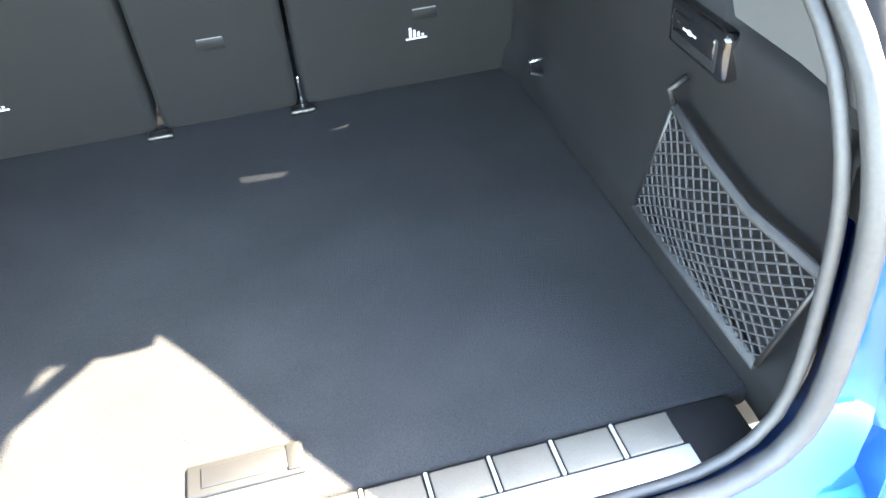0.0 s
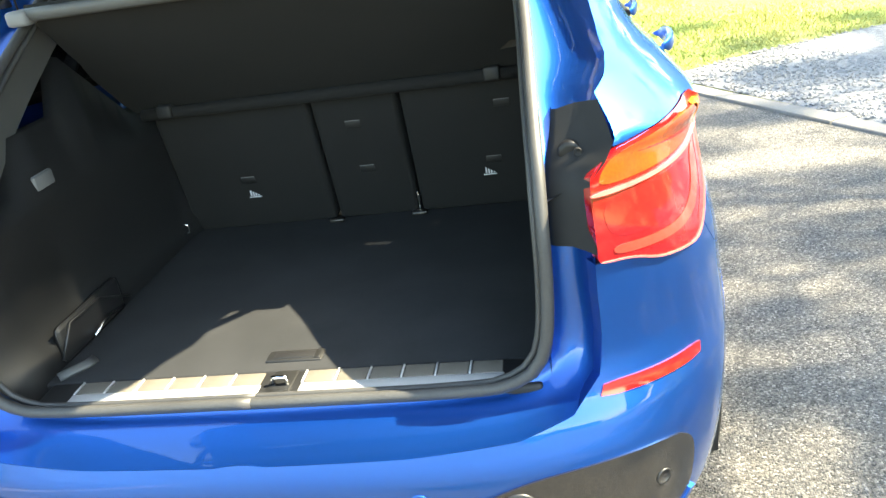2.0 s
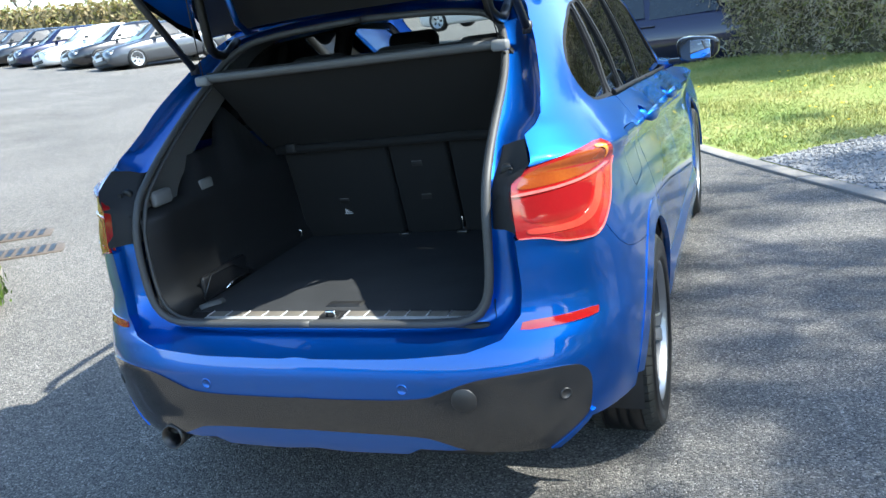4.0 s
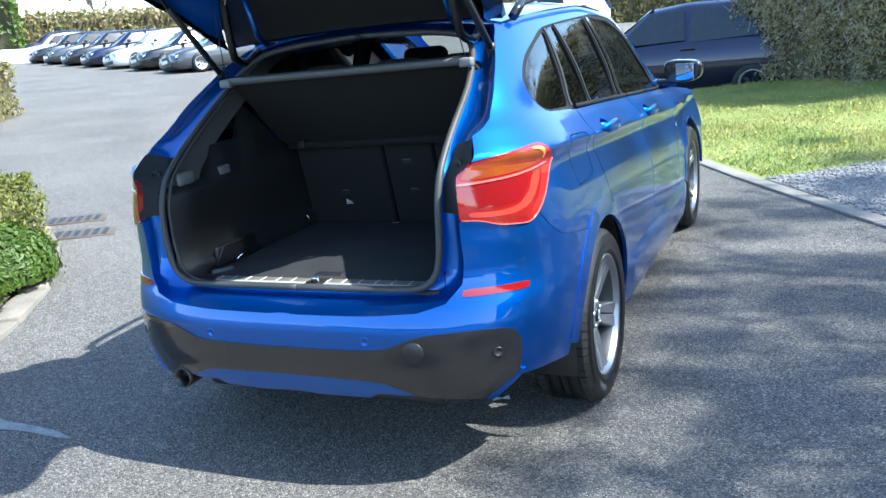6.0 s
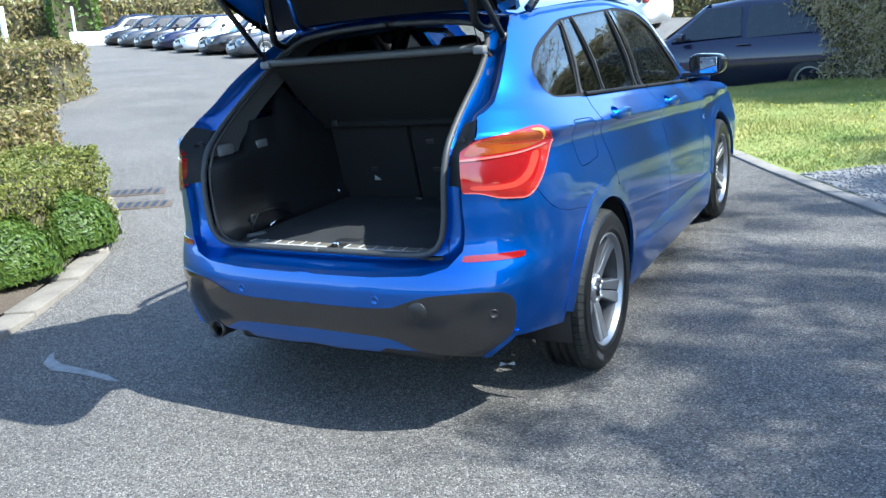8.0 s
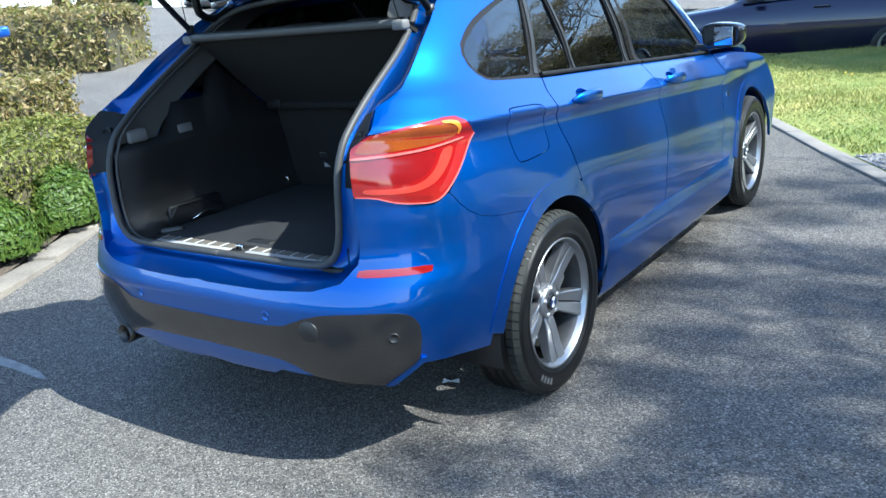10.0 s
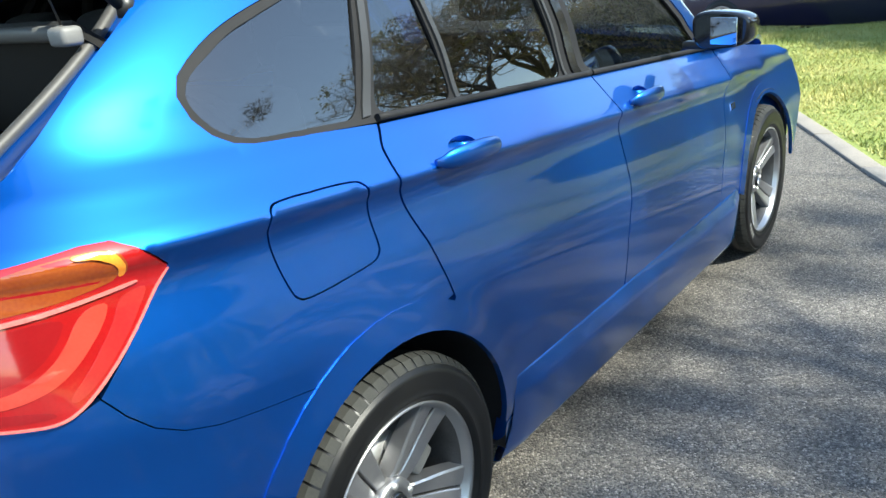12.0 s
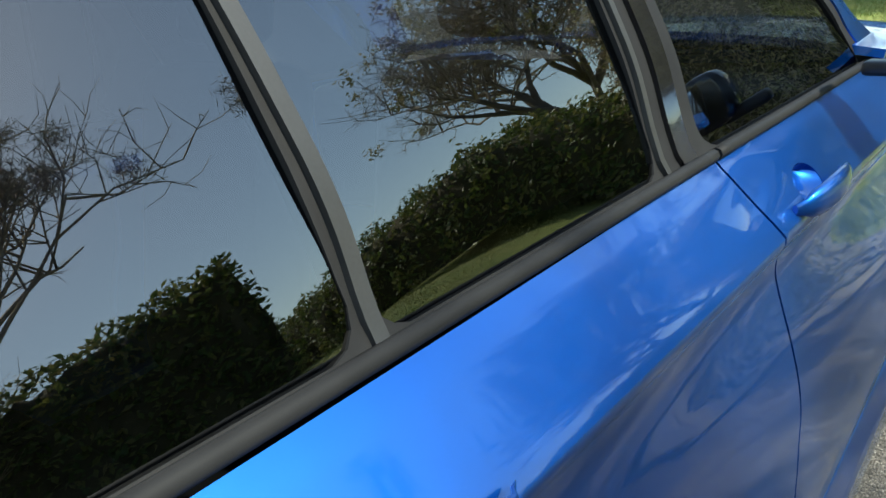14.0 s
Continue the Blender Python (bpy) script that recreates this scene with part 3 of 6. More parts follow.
# wheels: tyre, rim with five twin spokes, hub cap and brake
def spoke(bm, ang, spread):
    """One bar from the hub to the rim, leaning by spread degrees at its outer end."""
    stations = [(.052, .0140, .034), (.075, .0165, .040), (.11, .0195, .040), (.15, .0225, .037), (.19, .0250, .033), (.2285, .0275, .026)]
    rings, s = [], math.copysign(1, spread)
    for r, half, deep in stations:
        a = radians(ang) + math.copysign(math.asin((half + .0014) / r), spread)
        c = Vector((0, r * math.cos(a), r * math.sin(a)))
        t = Vector((0, -math.sin(a), math.cos(a)))
        x = .090 - .030 * (1 - (r / .22) ** 2) - .012 * max(0, (.085 - r) / .03)
        rings.append([bm.verts.new(c + t * u * half + Vector((x + d * deep, 0, 0))) for u, d in ((-s, -.62), (-.93 * s, -.20), (-.82 * s, -.13), (.66 * s, 0), (.90 * s, -.10), (s, -1.05))])
    for r0, r1 in zip(rings, rings[1:]):
        for k in range(6):
            bm.faces.new((r0[k], r0[(k + 1) % 6], r1[(k + 1) % 6], r1[k]))


tyre_bm = lathe([(-.10, .232), (-.112, .250), (-.117, .275), (-.116, .300), (-.107, .322), (-.092, .332), (-.066, .3365), (-.064, .330), (-.056, .330), (-.054, .3375), (-.022, .338), (-.020, .331), (-.012, .331),
                 (-.010, .338), (.010, .338), (.012, .331), (.020, .331), (.022, .338), (.054, .3375), (.056, .330), (.064, .330), (.066, .3365), (.092, .332), (.107, .322), (.113, .310), (.1155, .3085), (.116, .300), (.117, .275), (.1145, .258), (.1165, .256), (.112, .250), (.10, .232)], 120)
tyre_me = bpy.data.meshes.new("tyre")
tyre_bm.to_mesh(tyre_me)
tyre_bm.free()
tyre_me.materials.append(RUBBER)
rim_bm = lathe([(.084, .2215), (.092, .225), (.102, .2295), (.108, .233), (.108, .239), (.098, .237)], 96)
rim_me = bpy.data.meshes.new("rim")
rim_bm.to_mesh(rim_me)
rim_bm.free()
rim_me.materials.append(ALLOY)
spoke_me = []
for k in range(10):
    bm = bmesh.new()
    spoke(bm, 90 + 72 * (k // 2), 7.6 if k % 2 else -7.6)
    bmesh.ops.recalc_face_normals(bm, faces=bm.faces[:])
    me = bpy.data.meshes.new("spoke")
    bm.to_mesh(me)
    bm.free()
    me.materials.append(ALLOY)
    spoke_me.append(me)


def mesh_from(name, bm, mat):
    me = bpy.data.meshes.new(name)
    bm.to_mesh(me)
    bm.free()
    me.materials.append(mat)
    return me


barrel_me = mesh_from("barrel", lathe([(-.10, .228), (-.09, .212), (.066, .212), (.084, .2215)], 72), BARREL)
hub_me = mesh_from("hub", lathe([(.03, .0), (.03, .062), (.060, .062), (.068, .055), (.070, .040), (.066, .036), (.066, .0005)], 40), ALLOY)
cap_me = mesh_from("hub_cap", lathe([(.066, .033), (.073, .032), (.075, .028), (.076, .0005)], 32), GLOSS)
capq = []
for k in range(4):
    pts = [(.0765, 0, 0)] + [(.0765, .021 * math.cos(radians(90 * k + a)), .021 * math.sin(radians(90 * k + a))) for a in range(0, 91, 15)]
    capq.append(mesh_of("cap_field", pts, [tuple(range(len(pts)))], PAINT if k % 2 else WHITE, False))
disc_me = mesh_from("brake_disc", lathe([(-.01, .06), (-.01, .150), (.012, .150), (.012, .06)], 48, "x", True), STEEL)
caliper_me = mesh_from("caliper", box(-.03, .09, -.07, .045, .165, .07, .012), GREY)
bolt_me = mesh_from("wheel_bolt", lathe([(.060, .008), (.072, .008), (.073, .0005)], 8), STEEL)
valve_bars = []
for k in range(4):
    a0 = radians(-168 + 5.2 * k)
    pts = [(.1172, r * math.cos(a), r * math.sin(a)) for r, a in ((.272, a0), (.295, a0), (.295, a0 + .05), (.272, a0 + .05))]
    valve_bars.append(mesh_of("sidewall_mark", pts, [(0, 1, 2, 3)], GREY, False))
lug_me = []
for s in (1, -1):
    v, f = [], []
    for k in range(66):
        a = 2 * math.pi * k / 66
        b = a + .080
        i = len(v)
        for x, r in ((.068 * s, .3385), (.093 * s, .3345), (.110 * s, .3195)):
            for t in (a + .012 * (x * s - .068) / .04, b + .012 * (x * s - .068) / .04):
                v.append((x, r * math.cos(t), r * math.sin(t)))
        for x, r in ((.068 * s, .331), (.093 * s, .327), (.108 * s, .314)):
            for t in (a + .012 * (x * s - .068) / .04, b + .012 * (x * s - .068) / .04):
                v.append((x, r * math.cos(t), r * math.sin(t)))
        for q in ((0, 1, 3, 2), (2, 3, 5, 4), (0, 2, 8, 6), (2, 4, 10, 8), (1, 7, 9, 3), (3, 9, 11, 5), (4, 5, 11, 10)):
            f.append(tuple(i + w for w in q))
    lug_me.append(mesh_of("tread_shoulder", v, f, TREAD, False))
for x, y in ((.784, REAR_ARCH), (.784, FRONT_ARCH), (-.784, REAR_ARCH), (-.784, FRONT_ARCH)):
    spin = 34 if y < 2 else 16
    w = part("wheel", rim_me, None, car, "five split-spoke grey alloy wheel", pose(x, y, .337, spin, 0, 0) if x > 0 else pose(x, y, .337, spin, 0, 180))
    t = part("tyre", tyre_me, None, w, "black road tyre")
    for me in lug_me + [barrel_me, disc_me, caliper_me, hub_me, cap_me] + spoke_me + capq:
        part(me.name.split(".")[0], me, None, w)
    for me in valve_bars:
        part("sidewall_mark", me, None, w)
    for k in range(5):
        part("wheel_bolt", bolt_me, None, w, "", pose(0, .05 * math.cos(radians(54 + 72 * k)), .05 * math.sin(radians(54 + 72 * k))))
    # dark liner over each wheel
    s = 1 if x > 0 else -1
    v, f = [], []
    for k in range(25):
        a = radians(-12 + 204 * k / 24)
        for xx, r in ((.875 * s, .41), (.60 * s, .41), (.60 * s, .05)):
            v.append((xx, y - r * math.cos(a), .337 + r * math.sin(a)))
    for k in range(24):
        f += [(3 * k, 3 * k + 3, 3 * k + 4, 3 * k + 1), (3 * k + 1, 3 * k + 4, 3 * k + 5, 3 * k + 2)]
    part("wheel_liner", mesh_of("wheel_liner", v, f, TRIM), None, car, "dark plastic wheel-arch liner")

# underside, exhaust, bumper fittings
under = part("underbody", box(-.70, 1.28, .20, .70, 4.1, .30, .02), TRIM, car, "dark underbody")
part("rear_floor_pan", box(-.46, .48, .24, .46, 1.29, .34, .03), TRIM, under)
part("rear_apron", box(-.50, .20, .25, .50, .5, .41, .03), TRIM, car, "dark plastic lower apron")
strip = [rv(.10, .404), rv(.345, .399), rv(.40, .377), rv(.455, .351), rv(.40, .350), rv(.33, .355), rv(.29, .334), rv(.10, .331)]
part("diffuser_strip", panel_mesh("diffuser_strip", strip + [(-q, z) for q, z in strip[::-1]], PAINT, cell=.03, proud=.002, lip=.03), None, car)
edge_strip = [sv(.228, .41), sv(.240, .41), sv(.226, .38), rv(.685, .318), rv(.665, .322), sv(.212, .385)]
both("corner_strip", panel_mesh("corner_strip", edge_strip, PAINT, cell=.02, proud=.008, lip=.02))
pipe = lathe([(.30, .022), (.06, .026), (.035, .036), (.0, .038), (.0, .034), (.05, .033), (.20, .02)], 32, "y")
part("exhaust_pipe", pipe, DARKSTEEL, car, "dull steel round tailpipe", pose(-.505, .075, .338, -8))
for x, z in ((.31, .54), (-.31, .54)):
    q, zz = rv(x, z)
    p, n = side(np.array([q]), np.array([zz]))[0], skin_normals(np.array([q]), np.array([zz]), side)[0]
    m = Matrix.Translation(Vector(p)) @ Vector(n).to_track_quat("Z", "Y").to_matrix().to_4x4()
    s = part("parking_sensor", lathe([(-.004, .0165), (.0015, .0165), (.0015, .0125), (.0, .0120), (.0, .0005)], 28, "z"), PAINT, car, "round blue parking sensor", m)
for x, z in ((.722, .488), (-.722, .488)):
    q, zz = rv(x, z)
    p, n = side(np.array([q]), np.array([zz]))[0], skin_normals(np.array([q]), np.array([zz]), side)[0]
    m = Matrix.Translation(Vector(p) + Vector(n) * .004) @ Vector(n).to_track_quat("Z", "Y").to_matrix().to_4x4()
    part("parking_sensor", lathe([(-.004, .0165), (.0015, .0165), (.0015, .0125), (.0, .0120), (.0, .0005)], 28, "z"), TRIM, car, "round black parking sensor", m)
q, zz = rv(.475, .508)
p, n = side(np.array([q]), np.array([zz]))[0], skin_normals(np.array([q]), np.array([zz]), side)[0]
part("tow_eye_cover", lathe([(-.003, .034), (.001, .034), (.0025, .0325), (.0025, .0005)], 40, "z"), TRIM, car, "round matt black tow-eye cover", Matrix.Translation(Vector(p) + Vector(n) * .0045) @ Vector(n).to_track_quat("Z", "Y").to_matrix().to_4x4())


# door handles: a dished recess and a bowed bar
def handle(y, z):
    x = float(flank(np.array(y), np.array(z)))
    bm = bmesh.new()
    n = 20
    rings = []
    for k in range(n + 1):
        f = k / n
        yy = y - .125 + .25 * f
        bow = math.sin(math.pi * min(1, max(0, f))) ** .5
        half = (.011 + .014 * math.sin(math.pi * (f * .75 + .18))) * min(1, 5 * f + .42, 5 * (1 - f) + .10)
        zz = z + .004 + .020 * (f - .5) * -.55 + .006 * math.sin(math.pi * f)
        c = Vector((x + .005 + .030 * bow * (1 if f < .9 else (1 - f) * 10), yy, zz))
        rings.append([bm.verts.new(c + Vector((.010 * math.cos(a) * (half / .02), 0, half * math.sin(a)))) for a in [2 * math.pi * j / 12 for j in range(12)]])
    for r0, r1 in zip(rings, rings[1:]):
        for j in range(12):
            bm.faces.new((r0[j], r0[(j + 1) % 12], r1[(j + 1) % 12], r1[j])).smooth = True
    bm.faces.new(rings[0])
    bm.faces.new(rings[-1])
    bmesh.ops.recalc_face_normals(bm, faces=bm.faces[:])
    return bm


def dish(y, z):
    """The hollow behind the bar, sunk into the door."""
    v, f = [], []
    for i in range(7):
        r = (1, .96, .88, .78, .62, .35, .0)[i]
        for k in range(24):
            a = 2 * math.pi * k / 24
            yy, zz = y + .061 * r * math.cos(a), z + .026 * r * math.sin(a)
            v.append((float(flank(np.array(yy), np.array(zz))) - .030 * min(1, (1 - r) / .30) ** .7, yy, zz))
    for i in range(6):
        for k in range(24):
            f.append((24 * i + k, 24 * i + (k + 1) % 24, 24 * i + 24 + (k + 1) % 24, 24 * i + 24 + k))
    return mesh_of("handle_recess", v, f, PAINT)


for y, z in HANDLES:
    me = mesh_from("door_handle", handle(y, z), PAINT)
    a, b = both("door_handle", me)
    part("handle_recess", dish(y, z + .010), None, a)
    part("handle_recess", mirrored(dish(y, z + .010)), None, b)
    xs0 = float(flank(np.array(y), np.array(z))) + .0290
    part("handle_seam", tube([(xs0 + .0104 * math.cos(u), y - .07, z + .0108 + .0208 * math.sin(u)) for u in [2 * math.pi * j / 20 for j in range(21)]], .0009, 5, False), BLACK, a)


# belt mouldings along the foot of the side windows
for run in ([(1.105, 1.131), (2.088, 1.062)], [(2.098, 1.061), (3.1, .992)]):
    pts = []
    for y, z in dense(run, .04, False):
        q, zz = sv(y, z)
        pts.append(side(np.array([q]), np.array([zz]))[0] + skin_normals(np.array([q]), np.array([zz]), side)[0] * .004)
    me = mesh_from("belt_moulding", tube(pts, .009, 8), FRAME)
    both("belt_moulding", me, "satin black belt moulding")
# satin pillar strips between the panes
for run, half in (([(1.082, 1.140), (1.245, 1.436)], .013), ([(1.407, 1.117), (1.402, 1.449)], .008), ([(2.02, 1.074), (1.99, 1.457)], .022), ([(1.947, 1.080), (1.927, 1.457)], .006)):
    a = [(y - half, z) for y, z in run]
    b = [(y + half, z) for y, z in run]
    me = panel_mesh("pillar_trim", flat_side(a + b[::-1]), SATIN if half != .022 else GLOSS, cell=.05, proud=.003, lip=.008)
    both("pillar_trim", me, "satin pillar strip between windows")

# door mirrors
for s in (1, -1):
    bm = bmesh.new()
    bmesh.ops.create_uvsphere(bm, u_segments=24, v_segments=14, radius=1)
    for v in bm.verts:
        c = v.co
        c.x, c.y, c.z = [math.copysign(abs(t) ** .62, t) for t in c]
        if c.y < -.55:
            c.y = -.55
        v.co = Vector((c.x * .112 * (1 + .08 * c.z), c.y * .080 * (1.15 - .25 * c.x * s), c.z * .068 * (1 - .12 * c.x * s)))
    for f in bm.faces:
        f.smooth = True
    m = part("door_mirror", bm, GLOSS, car, "gloss black door mirror", pose(s * .975, 2.68, 1.115, 0, 0, -8 * s) @ Matrix.Scale(.9, 4))
    part("mirror_glass", box(-.088, -.060, -.049, .088, -.0555, .048, .0015), MIRROR, m, "", pose(0, 0, 0, 0, 0, -11 * s))
    part("mirror_cap", box(-.08, .055, -.03, .08, .078, .03, .01), GLOSS, m)
    part("mirror_arm", box(-.17 if s > 0 else .05, -.02, -.075, -.05 if s > 0 else .17, .03, -.045, .01), TRIM, m)

# bonnet, windscreen, nose
def hood(u, v):
    u, v = np.broadcast_arrays(np.asarray(u, float), np.asarray(v, float))
    w = knots(v, [(3.05, .80), (3.6, .80), (4.0, .74), (4.25, .62)])
    return np.stack([u * w, v, knots(v, [(3.05, 1.03), (3.5, 1.0), (3.9, .94), (4.15, .86), (4.28, .74)]) + .06 * (1 - np.abs(u) ** 2.2)], -1)


part("bonnet", panel_mesh("bonnet", [(-1, 3.06), (-1, 4.25), (1, 4.25), (1, 3.06)], PAINT, cell=.08, surface=hood), None, car)


def screen(u, v):
    u, v = np.broadcast_arrays(np.asarray(u, float), np.asarray(v, float))
    return np.stack([u * (.74 - .19 * v), 3.12 - .60 * v - .10 * np.abs(u) ** 2, 1.03 + .47 * v], -1)


part("windscreen", panel_mesh("windscreen", [(-1, 0), (-1, 1), (1, 1), (1, 0)], GLASS, cell=.15, surface=screen, lip=0), None, car, "clear windscreen")
nose = bmesh.new()
bmesh.ops.create_uvsphere(nose, u_segments=40, v_segments=20, radius=1)
for v in nose.verts:
    v.co = Vector((math.copysign(abs(v.co.x) ** .5, v.co.x) * .87, 4.0 + math.copysign(abs(v.co.y) ** .7, v.co.y) * .36, .52 + math.copysign(abs(v.co.z) ** .6, v.co.z) * .32))
for f in nose.faces:
    f.smooth = True
part("front_bumper", nose, PAINT, car)
for s in (1, -1):
    rail = [(s * .585, .98, 1.495), (s * .59, 1.08, 1.545), (s * .588, 1.3, 1.567), (s * .585, 1.8, 1.582), (s * .585, 2.3, 1.575), (s * .60, 2.5, 1.548), (s * .605, 2.6, 1.50)]
    part("roof_rail", tube(rail, .015, 10, flat=1.3), GLOSS, car, "black raised roof rail")

# small bright badge on the front wings, plain strokes
for y0, y1 in ((3.150, 3.162), (3.168, 3.180), (3.186, 3.204)):
    both("wing_badge", panel_mesh("wing_badge", flat_side([(y0, .742), (y1, .742), (y1 + .006, .766), (y0 + .006, .766)]), CHROME, cell=.02, proud=.003, lip=.003))


# ---- tailgate opening, tailgate and boot ----
def loft(name, rings, mat, closed=False, smooth=True):
    """Skins rings of equal length."""
    n = len(rings[0])
    v = [p for r in rings for p in r]
    f = []
    for i in range(len(rings) - 1):
        for k in range(n if closed else n - 1):
            f.append((i * n + k, i * n + (k + 1) % n, (i + 1) * n + (k + 1) % n, (i + 1) * n + k))
    return mesh_of(name, v, f, mat, smooth)


def through_knots(pts, n):
    """n points evenly along a smooth line through pts."""
    p = np.array(pts, float)
    s = np.r_[0, np.cumsum(np.linalg.norm(np.diff(p, axis=0), axis=1))]
    t = np.linspace(0, s[-1], n)
    return np.stack([knots(t, list(zip(s, p[:, k]))) if not np.allclose(p[:, k], p[0, k]) else np.full(n, p[0, k]) for k in range(3)], 1)


SHUT = [tuple(side(np.array(q), np.array(z))) for q, z in [rv(.0001, .620), rv(.30, .622), rv(.49, .632), rv(.580, .656), rv(.628, .71), rv(.636, .78), rv(.634, .85), rv(.634, .908), sv(.171, .96), sv(.182, 1.04)] + flat_side(shut)] + [(.50, .905, 1.515), (.30, .91, 1.535), (0, .91, 1.545)]
SEAL_LINE = [(0, .185, .676), (.28, .185, .676), (.44, .185, .680), (.505, .188, .70), (.54, .19, .75), (.552, .195, .83), (.556, .205, .94), (.556, .245, 1.04), (.553, .32, 1.11), (.550, .42, 1.18), (.545, .55, 1.26), (.53, .66, 1.33), (.495, .77, 1.41), (.42, .83, 1.455), (.25, .85, 1.475), (0, .86, 1.485)]
NR = 64
outer, inner = through_knots(SHUT, NR), through_knots(SEAL_LINE, NR)


def whole(half):
    """Both halves of an outline as one loop."""
    return [tuple(p) for p in half] + [(-p[0], p[1], p[2]) for p in half[::-1]]


mid1 = outer + (inner - outer) * .06 + np.array([0, .030, 0])
mid2 = outer + (inner - outer) * .45 + np.array([0, .055, -.0])
mid3 = outer + (inner - outer) * .85 + np.array([0, .030, 0])
part("opening_frame", loft("opening_frame", [whole(r) for r in (outer - [0, .0, 0], mid1, mid2, mid3, inner)], PAINT, True), None, car, "blue painted tailgate aperture with drain channel")
seal = tube(whole(inner - [0, .010, 0]) + [tuple(inner[0] - [0, .010, 0])], .0115, 10, False)
part("door_seal", seal, SEAL, car, "dark rubber door seal round the boot opening")
inner2 = inner * [.975, 1, 1] + [0, .012, 0]
part("seal_lip", tube(whole(inner2) + [tuple(inner2[0])], .0065, 8, False), SEAL, car)

# black corner mouldings beside the lamps, with a rubber buffer
for s in (1, -1):
    a, b = outer + [0, -.001, 0], inner
    lo, hi = [k for k in range(NR) if outer[k][2] > .895][0], [k for k in range(NR) if outer[k][2] > 1.14][0]
    rings = []
    for f, dy in ((-.02, -.004), (.10, .006), (.35, .02), (.66, .014), (.74, .020), (.76, .044)):
        rings.append([tuple((a[k] + (b[k] - a[k]) * f * float(np.interp(a[k][2], (.9, 1.07, 1.15), (1.22, 1.18, .92))) + [0, dy, 0]) * [s, 1, 1]) for k in range(lo, hi + 1)])
    corner = part("corner_moulding", loft("corner_moulding", rings, MOULD), None, car, "black plastic corner moulding with rubber buffer")
    bp = (outer[hi - 2] + (inner[hi - 2] - outer[hi - 2]) * .55) * [s, 1, 1]
    dp = (outer[hi - 3] + (inner[hi - 3] - outer[hi - 3]) * .36) * [s, 1, 1]
    part("moulding_dimple", lathe([(-.006, .007), (.0, .007), (.001, .006), (-.001, .005), (-.0015, .0005)], 20, "y"), MOULD, corner, "", pose(dp[0], dp[1] + .024, dp[2] + .012, 0, 0, 180))
    part("rubber_buffer", lathe([(-.012, .019), (-.001, .019), (.002, .017), (.003, .011), (.003, .0005)], 24, "y"), RUBBER, corner, "", pose(bp[0], bp[1] + .008, bp[2] - .012, 0, 0, 180))

# tailgate, hinged at the roof and standing open
HINGE = Vector((0, .885, 1.515))
OPEN = Matrix.Translation(HINGE) @ Matrix.Rotation(radians(-66), 4, "X") @ Matrix.Translation(-HINGE)
t_half = [rv(.05, .654), rv(.30, .657), rv(.49, .665), rv(.575, .687), rv(.615, .728), rv(.622, .78), rv(.618, .90), rv(.618, 1.03), rv(.670, 1.070), rv(.700, 1.100), rv(.715, 1.125)]
t_up = [rv(.722, 1.145), rv(.720, 1.18), rv(.705, 1.23), rv(.677, 1.30), rv(.640, 1.38), rv(.615, 1.42)]


def sym(h):
    return h + [(-q, z) for q, z in h[::-1]]


plate_hole = [(-.31, .845), (.31, .845), (.33, .93), (.31, 1.0), (-.31, 1.0), (-.33, .93)]
tailgate = part("tailgate", panel_mesh("tailgate", sym(t_half), PAINT, lip=.045, holes=[[rv(x, z) for x, z in plate_hole]]), None, car, "blue tailgate standing open", OPEN)
glass_out = [rv(.05, 1.128), rv(.40, 1.130), rv(.545, 1.142), rv(.585, 1.165), rv(.555, 1.27), rv(.50, 1.385), rv(.45, 1.405), rv(.05, 1.412)]
part("window_surround", panel_mesh("window_surround", sym([rv(.05, 1.117)] + [rv(.712, 1.122)] + t_up + [rv(.30, 1.43), rv(.05, 1.435)]), GLOSS, cell=.03, lip=.075, holes=[sym(glass_out)]), None, tailgate, "gloss black surround of the rear window")
part("rear_window", panel_mesh("rear_window", [(q * 1.015, z) for q, z in sym(glass_out)], GLASS_REAR, cell=.06, proud=-.006, lip=0), None, tailgate, "tinted rear window")
# recess and number plate
rec = [rv(x, z) for x, z in plate_hole]
me = panel_mesh("plate_recess", rec, PAINT, proud=-.028, lip=-.03)
part("plate_recess", me, None, tailgate)
plate = part("number_plate", box(-.26, .084, .862, .26, .088, .973, .001), YELLOW, tailgate, "yellow number plate with black bars")
for k, w in enumerate((.05, .05, .016, .05, 0, .05, .05, .05)):
    if w:
        x = -.235 + .0605 * k
        part("plate_bar", box(x, .0825, .878, x + w, .0845, .957, 0), BLACK, plate)
part("plate_handle", box(-.31, .055, .99, .31, .12, 1.01, .006), PAINT, tailgate)
q, zz = rv(0.0001, 1.05)
c = Matrix.Translation((0, .089, 1.05)) @ pose(0, 0, 0, 78, 0, 0)
rd = part("roundel", lathe([(-.004, .041), (.003, .041), (.004, .038), (.004, .0005)], 48, "z"), GLOSS, tailgate, "round blue and white roundel", c)
for k in range(4):
    pts = [(0, 0, .0047)] + [(.026 * math.cos(radians(90 * k + a)), .026 * math.sin(radians(90 * k + a)), .0047) for a in range(0, 91, 15)]
    part("roundel_field", mesh_of("roundel_field", pts, [tuple(range(len(pts)))], PAINT if k % 2 else WHITE, False), None, rd)
part("roundel_ring", lathe([(.003, .0415), (.0052, .041), (.0052, .039), (.003, .0385)], 48, "z", True), CHROME, rd)
